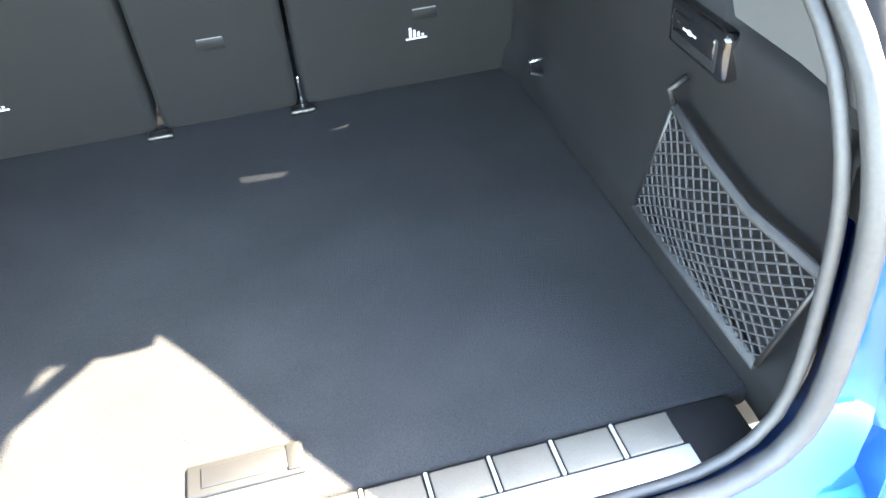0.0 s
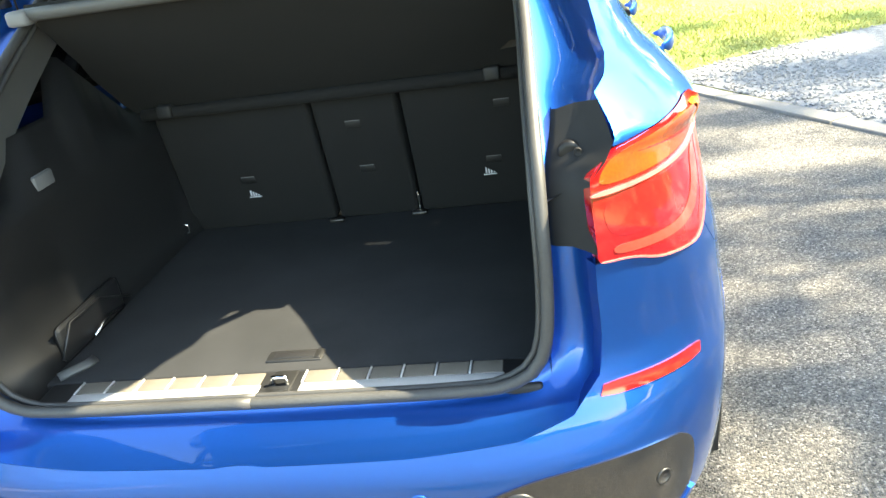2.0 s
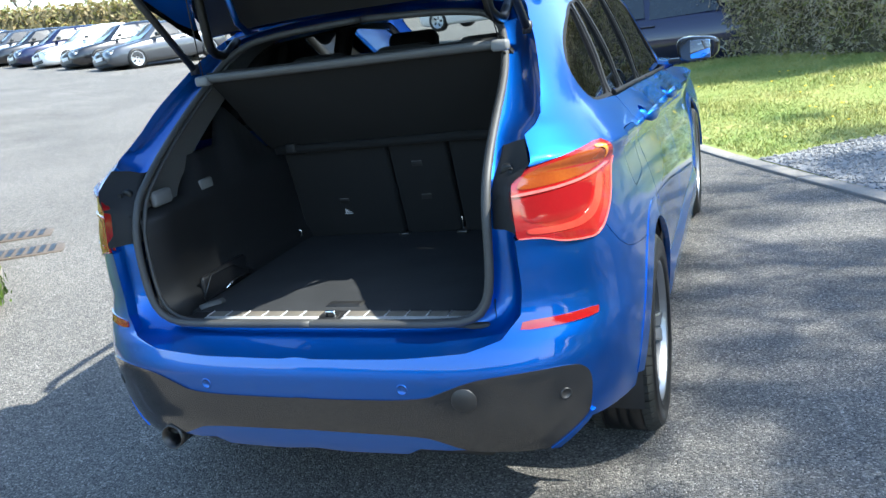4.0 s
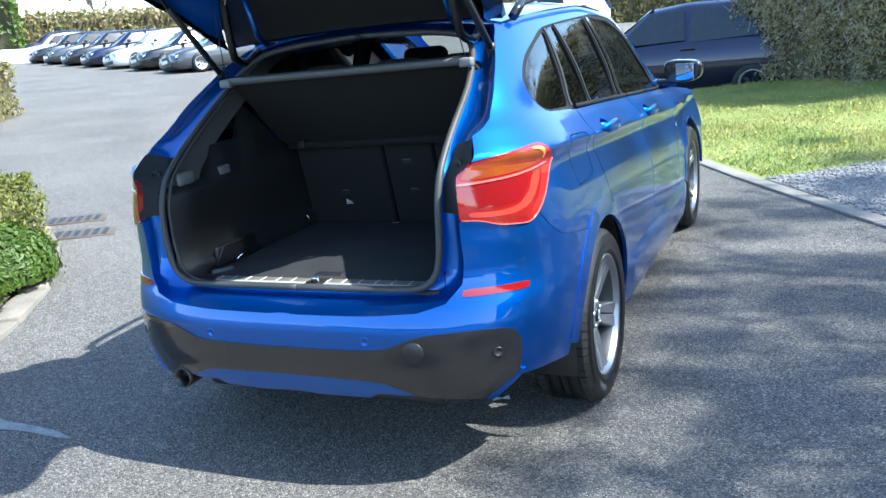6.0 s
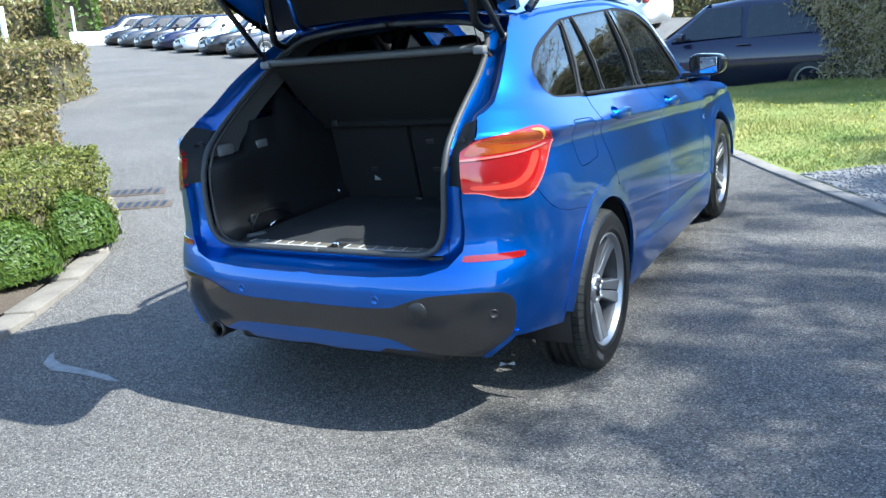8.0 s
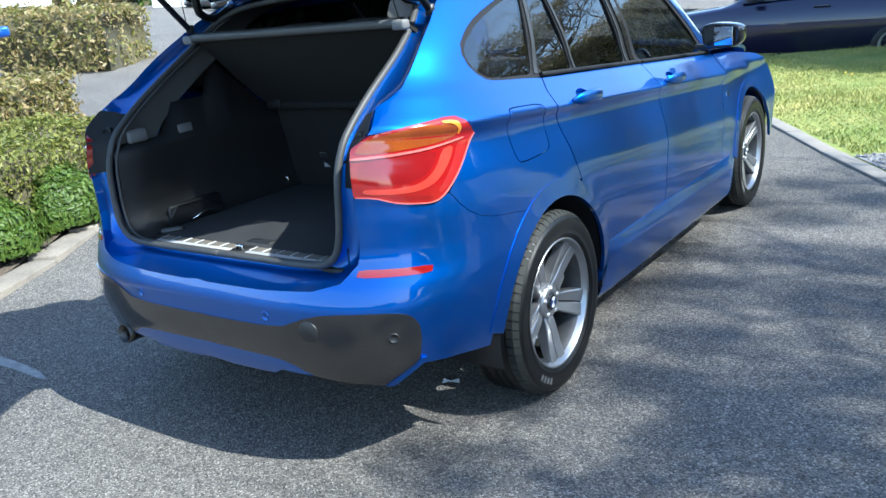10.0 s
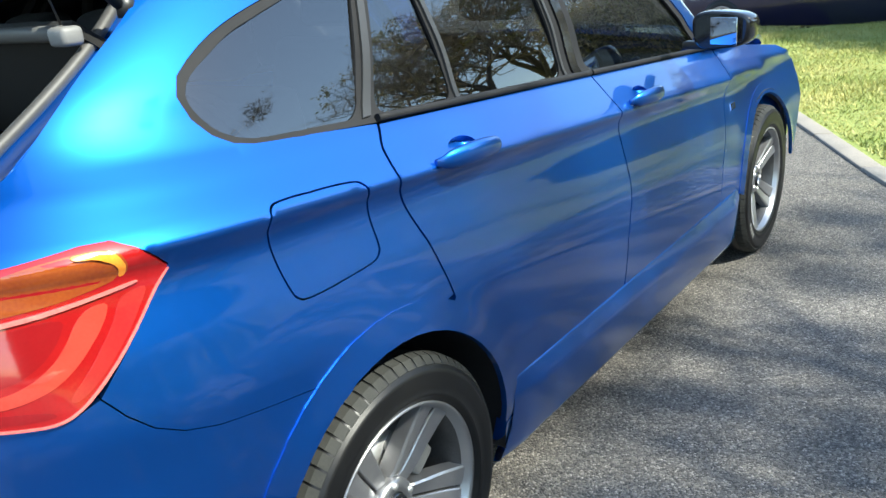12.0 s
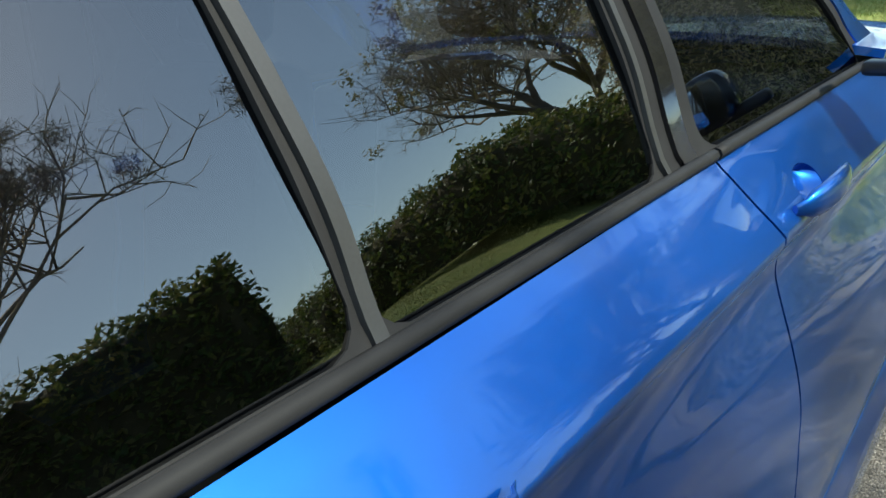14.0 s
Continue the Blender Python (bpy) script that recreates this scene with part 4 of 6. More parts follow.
for x0, x1, lean in ((.405, .445, 1), (.405, .445, -1), (.455, .463, 0)):
    qa = [rv(x0 if lean >= 0 else x1 - .008, 1.035), rv((x0 if lean >= 0 else x1 - .008) + .010, 1.035), rv((x1 if lean > 0 else x0 + .010 if lean < 0 else x1), 1.062), rv((x1 - .010 if lean > 0 else x0 if lean < 0 else x0), 1.062)]
    part("badge_stroke", panel_mesh("badge_stroke", qa, CHROME, cell=.02, proud=.003, lip=.003), None, tailgate)
for s in (1, -1):
    li = [rv(.375, .985), rv(.50, 1.006), rv(.612, 1.022), rv(.612, .906), rv(.52, .910), rv(.43, .938), rv(.385, .968)]
    me = panel_mesh("inner_lamp", rounded(li, 1, .1), LAMP_RED, cell=.02, proud=.005, lip=.01)
    lm = part("inner_lamp", me if s > 0 else mirrored(me), None, tailgate, "red lamp in the tailgate")
# inner faces: painted frame, dark lining, cut-out round the window
part("inner_frame", panel_mesh("inner_frame", [(q * .975, .66 + (z - .66) * .995) for q, z in sym(t_half)], PAINT, proud=-.045, lip=0, flip=True), None, tailgate, "blue inner frame of the tailgate")
lin = [rv(.05, .70), rv(.40, .705), rv(.50, .73), rv(.535, .80), rv(.54, .95), rv(.50, 1.06), rv(.05, 1.08)]
part("tailgate_lining", panel_mesh("tailgate_lining", rounded(sym(lin), 1, .15), PLASTIC, proud=-.070, lip=.03, flip=True), None, tailgate, "dark grey plastic tailgate lining")
part("window_frame_inner", panel_mesh("window_frame_inner", sym([rv(.05, 1.112)] + [rv(.700, 1.125)] + [(q * .97, z) for q, z in t_up] + [rv(.05, 1.435)]), PAINT, cell=.035, proud=-.04, lip=0, holes=[sym(glass_out)], flip=True), None, tailgate, "blue inner window frame")
part("grab_recess", box(-.42, .16, .70, -.28, .19, .74, .008), BLACK, tailgate)
part("tailgate_latch", box(-.035, .135, .664, .035, .175, .70, .006), GREY, tailgate, "grey latch")
# spoiler from the window's head to the roof edge


def spoiler_top(u, v):
    u, v = np.broadcast_arrays(np.asarray(u, float), np.asarray(v, float))
    y0, z0 = .50 + .20 * np.abs(u) ** 2.5, 1.425 + .0 * u
    y1, z1 = .885 + 0 * u, 1.535 - .045 * np.abs(u) ** 2.4
    f = v
    return np.stack([u * (.61 - .01 * f), y0 + (y1 - y0) * f, z0 + (z1 - z0) * (1 - np.maximum(1 - f, 0) ** 1.7)], -1)


part("roof_spoiler", panel_mesh("roof_spoiler", [(-1, 0), (1, 0), (1, 1), (-1, 1)], PAINT, cell=.06, surface=spoiler_top, lip=.03), None, tailgate)
part("brake_light", box(-.15, .505, 1.418, .15, .52, 1.43, .003), LAMP_RED, tailgate, "red third brake light")
part("wiper_arm", tube([(-.02, .135, 1.135), (.03, .155, 1.150), (.14, .162, 1.152), (.28, .185, 1.150)], .010, 8, taper=[1.6, 1.4, .9, .5]), TRIM, tailgate, "black rear wiper")
part("spoiler_lining", panel_mesh("spoiler_lining", [(-.98, .03), (.98, .03), (.98, .97), (-.98, .97)], TRIM, cell=.08, surface=spoiler_top, proud=-.03, lip=0, flip=True), None, tailgate)
# struts and hinges
for s in (1, -1):
    foot = Vector((s * .590, .705, 1.395))
    head = OPEN @ Vector((s * .565, .34, 1.09))
    st = part("gas_strut", tube([foot, foot.lerp(head, .6)], .0125, 12), BLACK, car, "black gas strut holding the tailgate")
    part("strut_rod", tube([foot.lerp(head, .6), head], .007, 10), TRIM, st)
    part("strut_joint", tube([foot + Vector((0, 0, -.015)), foot + Vector((0, 0, .02))], .016, 12), TRIM, st)
    h0 = Vector((s * .42, .86, 1.50))
    part("hinge", tube([h0 + Vector((0, .02, .0)), h0 + Vector((0, -.05, -.005)), h0 + Vector((0, -.10, .03)), OPEN @ Vector((s * .42, .66, 1.42))], .011, 8, flat=.6), PAINT, car, "blue tailgate hinge")
    hose = [Vector((s * .50, .86, 1.47)), Vector((s * .50, .76, 1.43)), Vector((s * .49, .68, 1.46)), OPEN @ Vector((s * .48, .64, 1.37))]
    part("cable_hose", tube([tuple(p) for p in through_knots([tuple(v) for v in hose], 12)], .016, 10), RUBBER, car, "ribbed black cable hose")

# boot interior, set a little to the right of the car's middle
BX = .03
FLOOR, YB = .672, 1.085
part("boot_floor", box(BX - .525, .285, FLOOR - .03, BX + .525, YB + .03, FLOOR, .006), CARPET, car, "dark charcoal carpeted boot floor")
grip = part("floor_handle", box(BX - .055, .318, FLOOR - .004, BX + .062, .358, FLOOR + .004, .003), PLASTIC, car, "black plastic lifting handle in the boot floor")
part("handle_pocket", box(BX - .040, .326, FLOOR + .003, BX + .045, .351, FLOOR + .0055, .001), TRIM, grip)
part("handle_dark_end", box(BX + .045, .322, FLOOR + .003, BX + .058, .354, FLOOR + .006, .001), BLACK, grip)
part("sill_cover", box(BX - .505, .192, .62, BX + .500, .286, FLOOR + .001, .008), PLASTIC, car, "black grained plastic loading sill")
for x0, x1 in ((BX - .43, BX - .035), (BX + .045, BX + .43)):
    pl = part("sill_plate", box(x0, .206, FLOOR - .002, x1, .236, FLOOR + .004, .002), SILLSTEEL, car, "brushed steel sill plate")
    for k in range(6):
        x = x0 + (x1 - x0) * k / 6
        part("sill_tread", box(x + .004, .2385, FLOOR - .001, x + (x1 - x0) / 6 - .004, .279, FLOOR + .0030, .0015), SILLGREY, pl)
        part("sill_rib", box(x - .0018, .238, FLOOR - .001, x + .0018, .280, FLOOR + .0045, .001), SILLSTEEL, pl)
stk = part("latch_striker", box(BX - .020, .20, FLOOR - .002, BX + .028, .282, FLOOR + .003, .002), BLACK, car, "steel latch striker in a black recess")
part("striker_loop", tube([(BX - .008, .235, FLOOR), (BX - .008, .235, FLOOR + .018), (BX + .018, .235, FLOOR + .018), (BX + .018, .235, FLOOR)], .005, 8), CHROME, stk)

# side linings from the seal forward to the seats, with a foot, a shallow pocket and a ledge
for s in (1, -1):
    rows = []
    for f in np.linspace(0, 1, 17):
        prof = []
        for z, dx in ((FLOOR - .02, 0), (FLOOR + .015, .0), (FLOOR + .05, .004), (FLOOR + .058, .014), (.80, .018), (.93, .018), (.985, .012), (1.0, .02), (1.015, .05), (1.02, .10)):
            back = float(np.interp(z, [.6, 1.0, 1.02], [.205, .218, .225]))
            y = back + (YB + .09 - back) * f
            pocket = dx if z > .985 or not (.24 < y < .56 and .73 < z < .98) else dx + .012
            w = .522 - .06 * max(0, (f - .86) / .14) ** 1.3 * (1 if z < 1.0 else .2)
            edge = .546 - BX * s if f < .05 else 9
            if z > 1.01 and y > .74:
                z = max(z, 1.05 + .85 * (1.0 - min(y, 1.0)) + (.01 if dx > .06 else 0))
            if z > 1.01 and .50 < y <= .74:
                z = max(z, 1.135)
            reach = .585 - BX * s if z > 1.06 else 9
            prof.append((BX + s * min(w + pocket, edge, reach), y, z) if f > .05 else (s * (.546 if z < 1.0 else .546 + dx), y, z))
        rows.append(prof)
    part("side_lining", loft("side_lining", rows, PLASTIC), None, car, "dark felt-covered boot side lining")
    # pillar trim above the ledge
    trim = [k for k in range(NR) if inner[k][2] > 1.0 and inner[k][0] > .1]
    rings = []
    for d, dx in ((.0, -.004), (.03, -.002), (.09, .004), (.20, .010)):
        rings.append([(s * (inner[k][0] + dx), inner[k][1] + d, inner[k][2] - (.0 if d < .1 else .004)) for k in trim])
    part("pillar_lining", loft("pillar_lining", rings, GREYDARK), None, car, "grey plastic pillar lining")

# seat backs in three sections, leaning back over the floor
seat_rows = [(-.50, -.0625), (-.0595, .1755), (.1785, .565)]
LEAN_BACK = pose(0, YB, FLOOR - .005, 11, 0, 0)
slots = {0: [(-.29, .165)], 1: [(.055, .165), (.045, .30)], 2: [(.40, .155), (.44, .315)]}
for n, (x0, x1) in enumerate(seat_rows):
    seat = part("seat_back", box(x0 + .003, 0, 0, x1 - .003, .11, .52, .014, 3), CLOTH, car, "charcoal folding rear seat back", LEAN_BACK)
    for x, z in slots[n]:
        part("strap_slot", box(x - .020, -.0012, z, x + .020, .004, z + .0018, .0006), GREY, seat)
        part("strap_flap", box(x - .021, -.0008, z - .020, x + .021, .004, z - .001, .001), BLACK, seat)
    if n != 1:
        x = (-.285, 0, .385)[n]
        part("anchor_mark", box(x - .018, -.0015, .100, x + .018, .001, .1025, 0), WHITE, seat, "small white printed anchor marks")
        for k in range(4):
            part("anchor_bar", box(x - .012 + .007 * k, -.0015, .105, x - .008 + .007 * k, .001, .122 - .0045 * k, 0), WHITE, seat)
    mx = (x0 + x1) / 2
    part("head_rest", box(mx - .11, .02, .55, mx + .11, .12, .71, .035, 4), CLOTH, seat)
for x in (-.061, .177):
    ca = part("seat_catch", box(x - .022, YB - .035, FLOOR - .001, x + .022, YB - .012, FLOOR + .010, .004), DARKSTEEL, car, "dull metal seat catch")
part("seat_lever", box(.1755, YB - .014, FLOOR + .008, .1800, YB - .008, FLOOR + .06, .001), CHROME, car, "bright metal seat lever")

# rear cabin: lining, front seats, dashboard and wheel
part("headliner", loft("headliner", [[(x, y, 1.475 + .04 * (1 - (x / .56) ** 2)) for x in np.linspace(-.56, .56, 9)] for y in (.87, 1.5, 2.0, 2.5)], GREY), None, car, "grey headliner")
part("cabin_floor", box(-.80, 1.15, .33, .80, 3.3, .36, .01), CARPET, car)
part("dashboard", box(-.72, 2.72, .62, .72, 3.12, 1.0, .05, 3), TRIM, car, "dark dashboard")
for x in (-.37, .37):
    fs = part("front_seat", box(x - .25, 0, 0, x + .25, .14, .62, .06, 4), CLOTH, car, "dark front seat", pose(0, 1.95, .60, -16, 0, 0))
    part("head_rest", box(x - .13, .02, .66, x + .13, .12, .84, .04, 4), CLOTH, fs)
    part("seat_cushion", box(x - .25, 1.95, .45, x + .25, 2.5, .60, .05, 3), CLOTH, car)
part("rear_bench", box(-.60, 1.2, .42, .60, 1.62, .58, .05, 3), CLOTH, car)
part("steering_wheel", tube([(.37 + .18 * math.cos(a), 2.62 + .05 * math.sin(a), .93 + .17 * math.sin(a)) for a in [2 * math.pi * k / 24 for k in range(25)]], .014, 8, False), TRIM, car, "dark steering wheel")

# parcel shelf hung from the tailgate by two cords
shelf = thing("parcel_shelf", "charcoal felt parcel shelf lifted at its rear edge", "shelf")


def shelf_at(u, v):
    """u across, v from the seats to the rear edge."""
    u, v = np.broadcast_arrays(np.asarray(u, float), np.asarray(v, float))
    return np.stack([u, 1.0 - .37 * v, 1.055 + .315 * v], -1)


outline = [(BX - .56, 0), (BX - .565, .10), (BX - .56, .40), (BX - .545, .55), (BX - .53, 1), (BX + .50, 1), (BX + .55, .60), (BX + .60, .50), (BX + .60, .10), (BX + .585, 0)]
# hole added in the shelf to let a sun patch onto the boot floor
slot = [(0.459, 0.202), (0.556, 0.226), (0.562, 0.285), (0.488, 0.273)]
part("shelf_panel", panel_mesh("shelf_panel", outline, SHELF, cell=.06, surface=shelf_at, lip=.018, holes=[slot]), None, shelf)
part("shelf_underside", panel_mesh("shelf_underside", outline, SHELF, cell=.06, surface=shelf_at, proud=-.018, lip=0, flip=True, holes=[slot]), None, shelf)
a = [shelf_at(np.array([x]), np.array([1.0]))[0] + [0, -.004, -.006] for x in np.linspace(-.505, .525, 12)]
edge_bar = part("edge_bar", tube(a, .012, 8, flat=1.4), GREYDARK, shelf, "dark grey plastic rear edge of the shelf")
b = [shelf_at(np.array([x]), np.array([.02]))[0] + [0, -.01, -.012] for x in np.linspace(-.50, .50, 12)]
part("shelf_hinge_seam", tube(b, .016, 10), SHELF, shelf)
for s in (1, -1):
    p = Vector(tuple(a[-1 if s > 0 else 0]))
    part("end_clip", box(p.x - .025, p.y - .02, p.z - .02, p.x + .025, p.y + .02, p.z + .012, .008), GREY, shelf, "pale grey plastic clip")
    up = OPEN @ Vector((s * .46, .50, 1.33))
    part("shelf_cord", tube([p, p.lerp(up, .5), up], .002, 6), BLACK, shelf)
    q0 = shelf_at(np.array([s * .43]), np.array([.06]))[0]
    part("pivot", box(q0[0] - .02, q0[1] - .02, q0[2] - .035, q0[0] + .02, q0[1] + .02, q0[2], .005), PLASTIC, shelf)

# luggage net on the right lining
net = thing("luggage_net", "black elastic luggage net stretched over the side pocket", "net")
frame_pts = [Vector((.560, .512, .885)), Vector((.548, .558, .722)), Vector((.545, .272, .720)), Vector((.560, .232, .862))]
P0, P1, P2, P3 = frame_pts
part("hem", tube([P0, P0.lerp(P3, .3) - Vector((.004, 0, .011)), P0.lerp(P3, .6) - Vector((.005, 0, .014)), P3], .006, 6, flat=.4), NETGREY, net)
part("hem", tube([P1, P1.lerp(P2, .5), P2], .007, 6, flat=.4), NETGREY, net)
part("side_cord", tube([P0, P1], .0035, 6), TRIM, net)
part("side_cord", tube([P3, P2], .0035, 6), TRIM, net)
part("hook", tube([P0 + Vector((.012, 0, .032)), P0 + Vector((-.006, .004, .018)), P0], .004, 6), BLACK, net)
NU, NV = 14, 9
for k in range(-NV, NU + 1):
    for sgn in (1, -1):
        pts = []
        for j in range(NV + 1):
            u = (k + (j if sgn > 0 else NV - j)) / NU
            if 0 <= u <= 1:
                v = j / NV
                p = (P0.lerp(P3, u) - Vector((0, 0, .015 * math.sin(math.pi * u)))).lerp(P1.lerp(P2, u), v)
                pts.append(p + Vector((-.010 * math.sin(math.pi * u) * math.sin(math.pi * v), 0, 0)))
        if len(pts) > 1:
            part("strand", tube(pts, .0015, 5, False), NETGREY, net)

# seat release handle, hook and fittings on the right lining
rel = part("release_handle", box(.5555, .425, .948, .580, .540, 1.001, .009, 3), GLOSS, car, "black seat release handle in a raised frame")
part("release_well", box(.5545, .434, .954, .570, .531, .995, .006), TRIM, rel)
part("release_lever", box(.5525, .440, .968, .565, .525, .992, .004), GLOSS, rel)
part("release_mark", box(.5518, .473, .9795, .5530, .499, .9815, 0), WHITE, rel)
part("release_dot", box(.5517, .483, .978, .5529, .489, .983, 0), WHITE, rel)
part("lashing_eye", tube([(.560, .93, FLOOR + .085), (.540, .935, FLOOR + .08), (.540, .935, FLOOR + .06), (.560, .93, FLOOR + .055)], .004, 8), CHROME, car, "chrome lashing eye")
part("lashing_eye", tube([(-.495, 1.0, FLOOR + .055), (-.478, 1.005, FLOOR + .05), (-.478, 1.005, FLOOR + .03), (-.495, 1.0, FLOOR + .025)], .004, 8), CHROME, car, "chrome lashing eye")
part("boot_lamp", box(-.535, .50, 1.015, -.515, .57, 1.05, .005), GREY, car, "pale grey boot lamp")
part("lining_pocket", box(-.556, .285, 1.015, -.530, .375, 1.065, .012), GREY, car, "pale grey plastic pocket in the pillar lining")
well = part("stowage_well", box(-.497, .36, FLOOR + .002, -.482, .62, FLOOR + .085, .012), TRIM, car, "black plastic stowage pocket in the left lining")
part("well_rim", tube([(-.480, .64, FLOOR + .02), (-.478, .52, FLOOR + .075), (-.478, .40, FLOOR + .08), (-.480, .345, FLOOR + .02)], .0035, 8), TRIM, well)
part("well_strap", tube([(-.476, .60, FLOOR + .015), (-.470, .52, FLOOR + .03), (-.474, .46, FLOOR + .012)], .004, 6), CHROME, well)
part("tool_strap", tube([(-.47, .30, FLOOR + .006), (-.45, .32, FLOOR + .008), (-.43, .345, FLOOR + .008), (-.425, .37, FLOOR + .006)], .011, 8, flat=.35), GREYDARK, car, "grey webbing strap lying on the floor")


# ---- ground, kerbs, gravel and lawn ----
def rise(x, y):
    """Height of the ground: flat round the car, lifting to the far car park on the left and to the lawn's bank on the right."""
    x, y = np.asarray(x, float), np.asarray(y, float)
    a = np.clip(-x - 1.0, 0, None)
    return .058 * (np.sqrt(a * a + .25) - .5)


def sheet(name, xs, ys, mat, height):
    X, Y = np.meshgrid(xs, ys)
    n, m = X.shape
    v = np.stack([X.ravel(), Y.ravel(), height(X, Y).ravel()], 1)
    f = [(i * m + j, i * m + j + 1, (i + 1) * m + j + 1, (i + 1) * m + j) for i in range(n - 1) for j in range(m - 1)]
    return mesh_of(name, v, f, mat)


xs = np.r_[-600, -300, -150, np.arange(-80, -10, 5), np.arange(-10, 20, .5), np.arange(20, 60, 10), 150, 300, 600]
ys = np.r_[-600, -200, -60, np.arange(-30, 60, 2.0), np.arange(60, 120, 10), 200, 600]
tagged(part("ground", sheet("ground", xs, ys, ASPHALT, rise)), "worn grey asphalt drive with dappled shade", "ground", "", "structure")

KERB_R = [(-2.6, 10.2), (-1.2, 8.75), (-.35, 7.5), (.28, 6.52), (1.1, 4.98), (1.98, 3.58), (3.2, 1.65), (4.6, -.5), (6.6, -3.4), (9, -6.5)]
KERB_L = [(-1.75, -3.0), (-1.78, -1.6), (-1.92, -.6), (-2.18, .18), (-2.46, .74), (-2.77, 1.3), (-3.2, 1.85), (-3.7, 2.32), (-4.2, 2.72), (-4.75, 3.0), (-5.6, 3.2), (-8, 3.3), (-12, 3.3)]


def line(pts, step):
    """Points and ways at even steps along a smooth line."""
    p = np.array(pts, float)
    for _ in range(3):
        q = [p[0]]
        for a, b in zip(p, p[1:]):
            q += [a * .75 + b * .25, a * .25 + b * .75]
        p = np.array(q + [p[-1]])
    s = np.r_[0, np.cumsum(np.linalg.norm(np.diff(p, axis=0), axis=1))]
    t = np.arange(0, s[-1], step)
    return np.stack([np.interp(t, s, p[:, k]) for k in (0, 1)], 1)


def bank(x, y):
    """Rise of the lawn away from its kerb."""
    x, y = np.asarray(x, float), np.asarray(y, float)
    off = (y - 6.52) * .51 + (x - .28) * .86
    knoll = np.clip((x - 4.0) / 3.0, 0, 1) * np.clip((off - 1.5) / 3.0, 0, 1)
    return .012 + .0275 * np.clip(off - .3, 0, 9) ** 1.15 + .02 * np.sin(x * 1.7 + y) * np.clip(off - .3, 0, 1) + 1.1 * knoll * knoll * (3 - 2 * knoll)


def kerb(name, pts, width, high, step, label, sideways=1):
    """A row of edging stones along a line."""
    edge = line(pts, step)
    th = thing(name, label, "kerb", "", "structure")
    meshes = []
    for k in range(3):
        bm = box(0, 0, -.12, step - .008, width, high, .008)
        for v in bm.verts:
            v.co += Vector((0, 0, .003 * math.sin(7 * v.co.x + k)))
        meshes.append(mesh_from("kerb_stone", bm, CONCRETE if step > .7 else OLDKERB))
    for k, (a, b) in enumerate(zip(edge, edge[1:])):
        ang = math.degrees(math.atan2(b[1] - a[1], b[0] - a[0]))
        part("kerb_stone", meshes[k % 3], None, th, "", pose(a[0], a[1], float(rise(*a)), 0, 0, ang) @ Matrix.Diagonal((1, sideways, 1, 1)))
    return th


kerb("kerb_right", KERB_R, .13, .018, .9, "pale concrete edging stones beside the lawn", 1)
kerb("kerb_left", KERB_L, .19, .045, .6, "pale worn concrete kerb stones round the planting bed", 1)

# planting bed behind the left kerb
bed = line(KERB_L, .3)
v, f = [], []
for i, (x, y) in enumerate(bed):
    way = bed[min(i + 1, len(bed) - 1)] - bed[max(i - 1, 0)]
    n = np.array([-way[1], way[0]]) / np.linalg.norm(way)
    for d in (.2, .5, 1.0, 2.0, 3.5):
        px, py = x + n[0] * d, y + n[1] * d
        if py > 3.1 and px > -9:
            py = min(py, 3.35 + .2 * d) if px < -4.6 else py
        v.append((px, py, float(rise(px, py)) + .03 + .02 * math.sin(9 * px) * math.sin(8 * py)))
for i in range(len(bed) - 1):
    for k in range(4):
        f.append((5 * i + k, 5 * i + k + 1, 5 * i + 6 + k, 5 * i + 5 + k))
tagged(part("planting_bed", mesh_of("planting_bed", v, f, SOIL)), "bare brown soil with leaf litter", "soil", "", "structure")

# lawn on the right, bounded by the edging
lawn_edge = line(KERB_R, .25)
v, f = [], []
for i, (x, y) in enumerate(lawn_edge):
    way = lawn_edge[min(i + 1, len(lawn_edge) - 1)] - lawn_edge[max(i - 1, 0)]
    n = np.array([-way[1], way[0]]) / np.linalg.norm(way)
    for d in (.125, .3, .7, 1.2, 2, 3, 4.2, 6, 9, 14, 25):
        px, py = x + n[0] * d, y + n[1] * d
        v.append((px, py, float(bank(px, py))))
for i in range(len(lawn_edge) - 1):
    for k in range(10):
        f.append((11 * i + k, 11 * i + k + 1, 11 * i + 12 + k, 11 * i + 11 + k))
tagged(part("lawn", mesh_of("lawn", v, f, GRASS)), "mown green lawn rising to a hedge", "lawn", "", "structure")
gravel_out = [(1.27, 5.02), (1.95, 5.36), (3.2, 5.85), (5.0, 6.2), (6.2, 5.2), (6.5, .4), (3.97, .47)]
rng = np.random.default_rng(7)


def in_gravel(x, y):
    return inside(np.stack([x, y], 1), gravel_out)


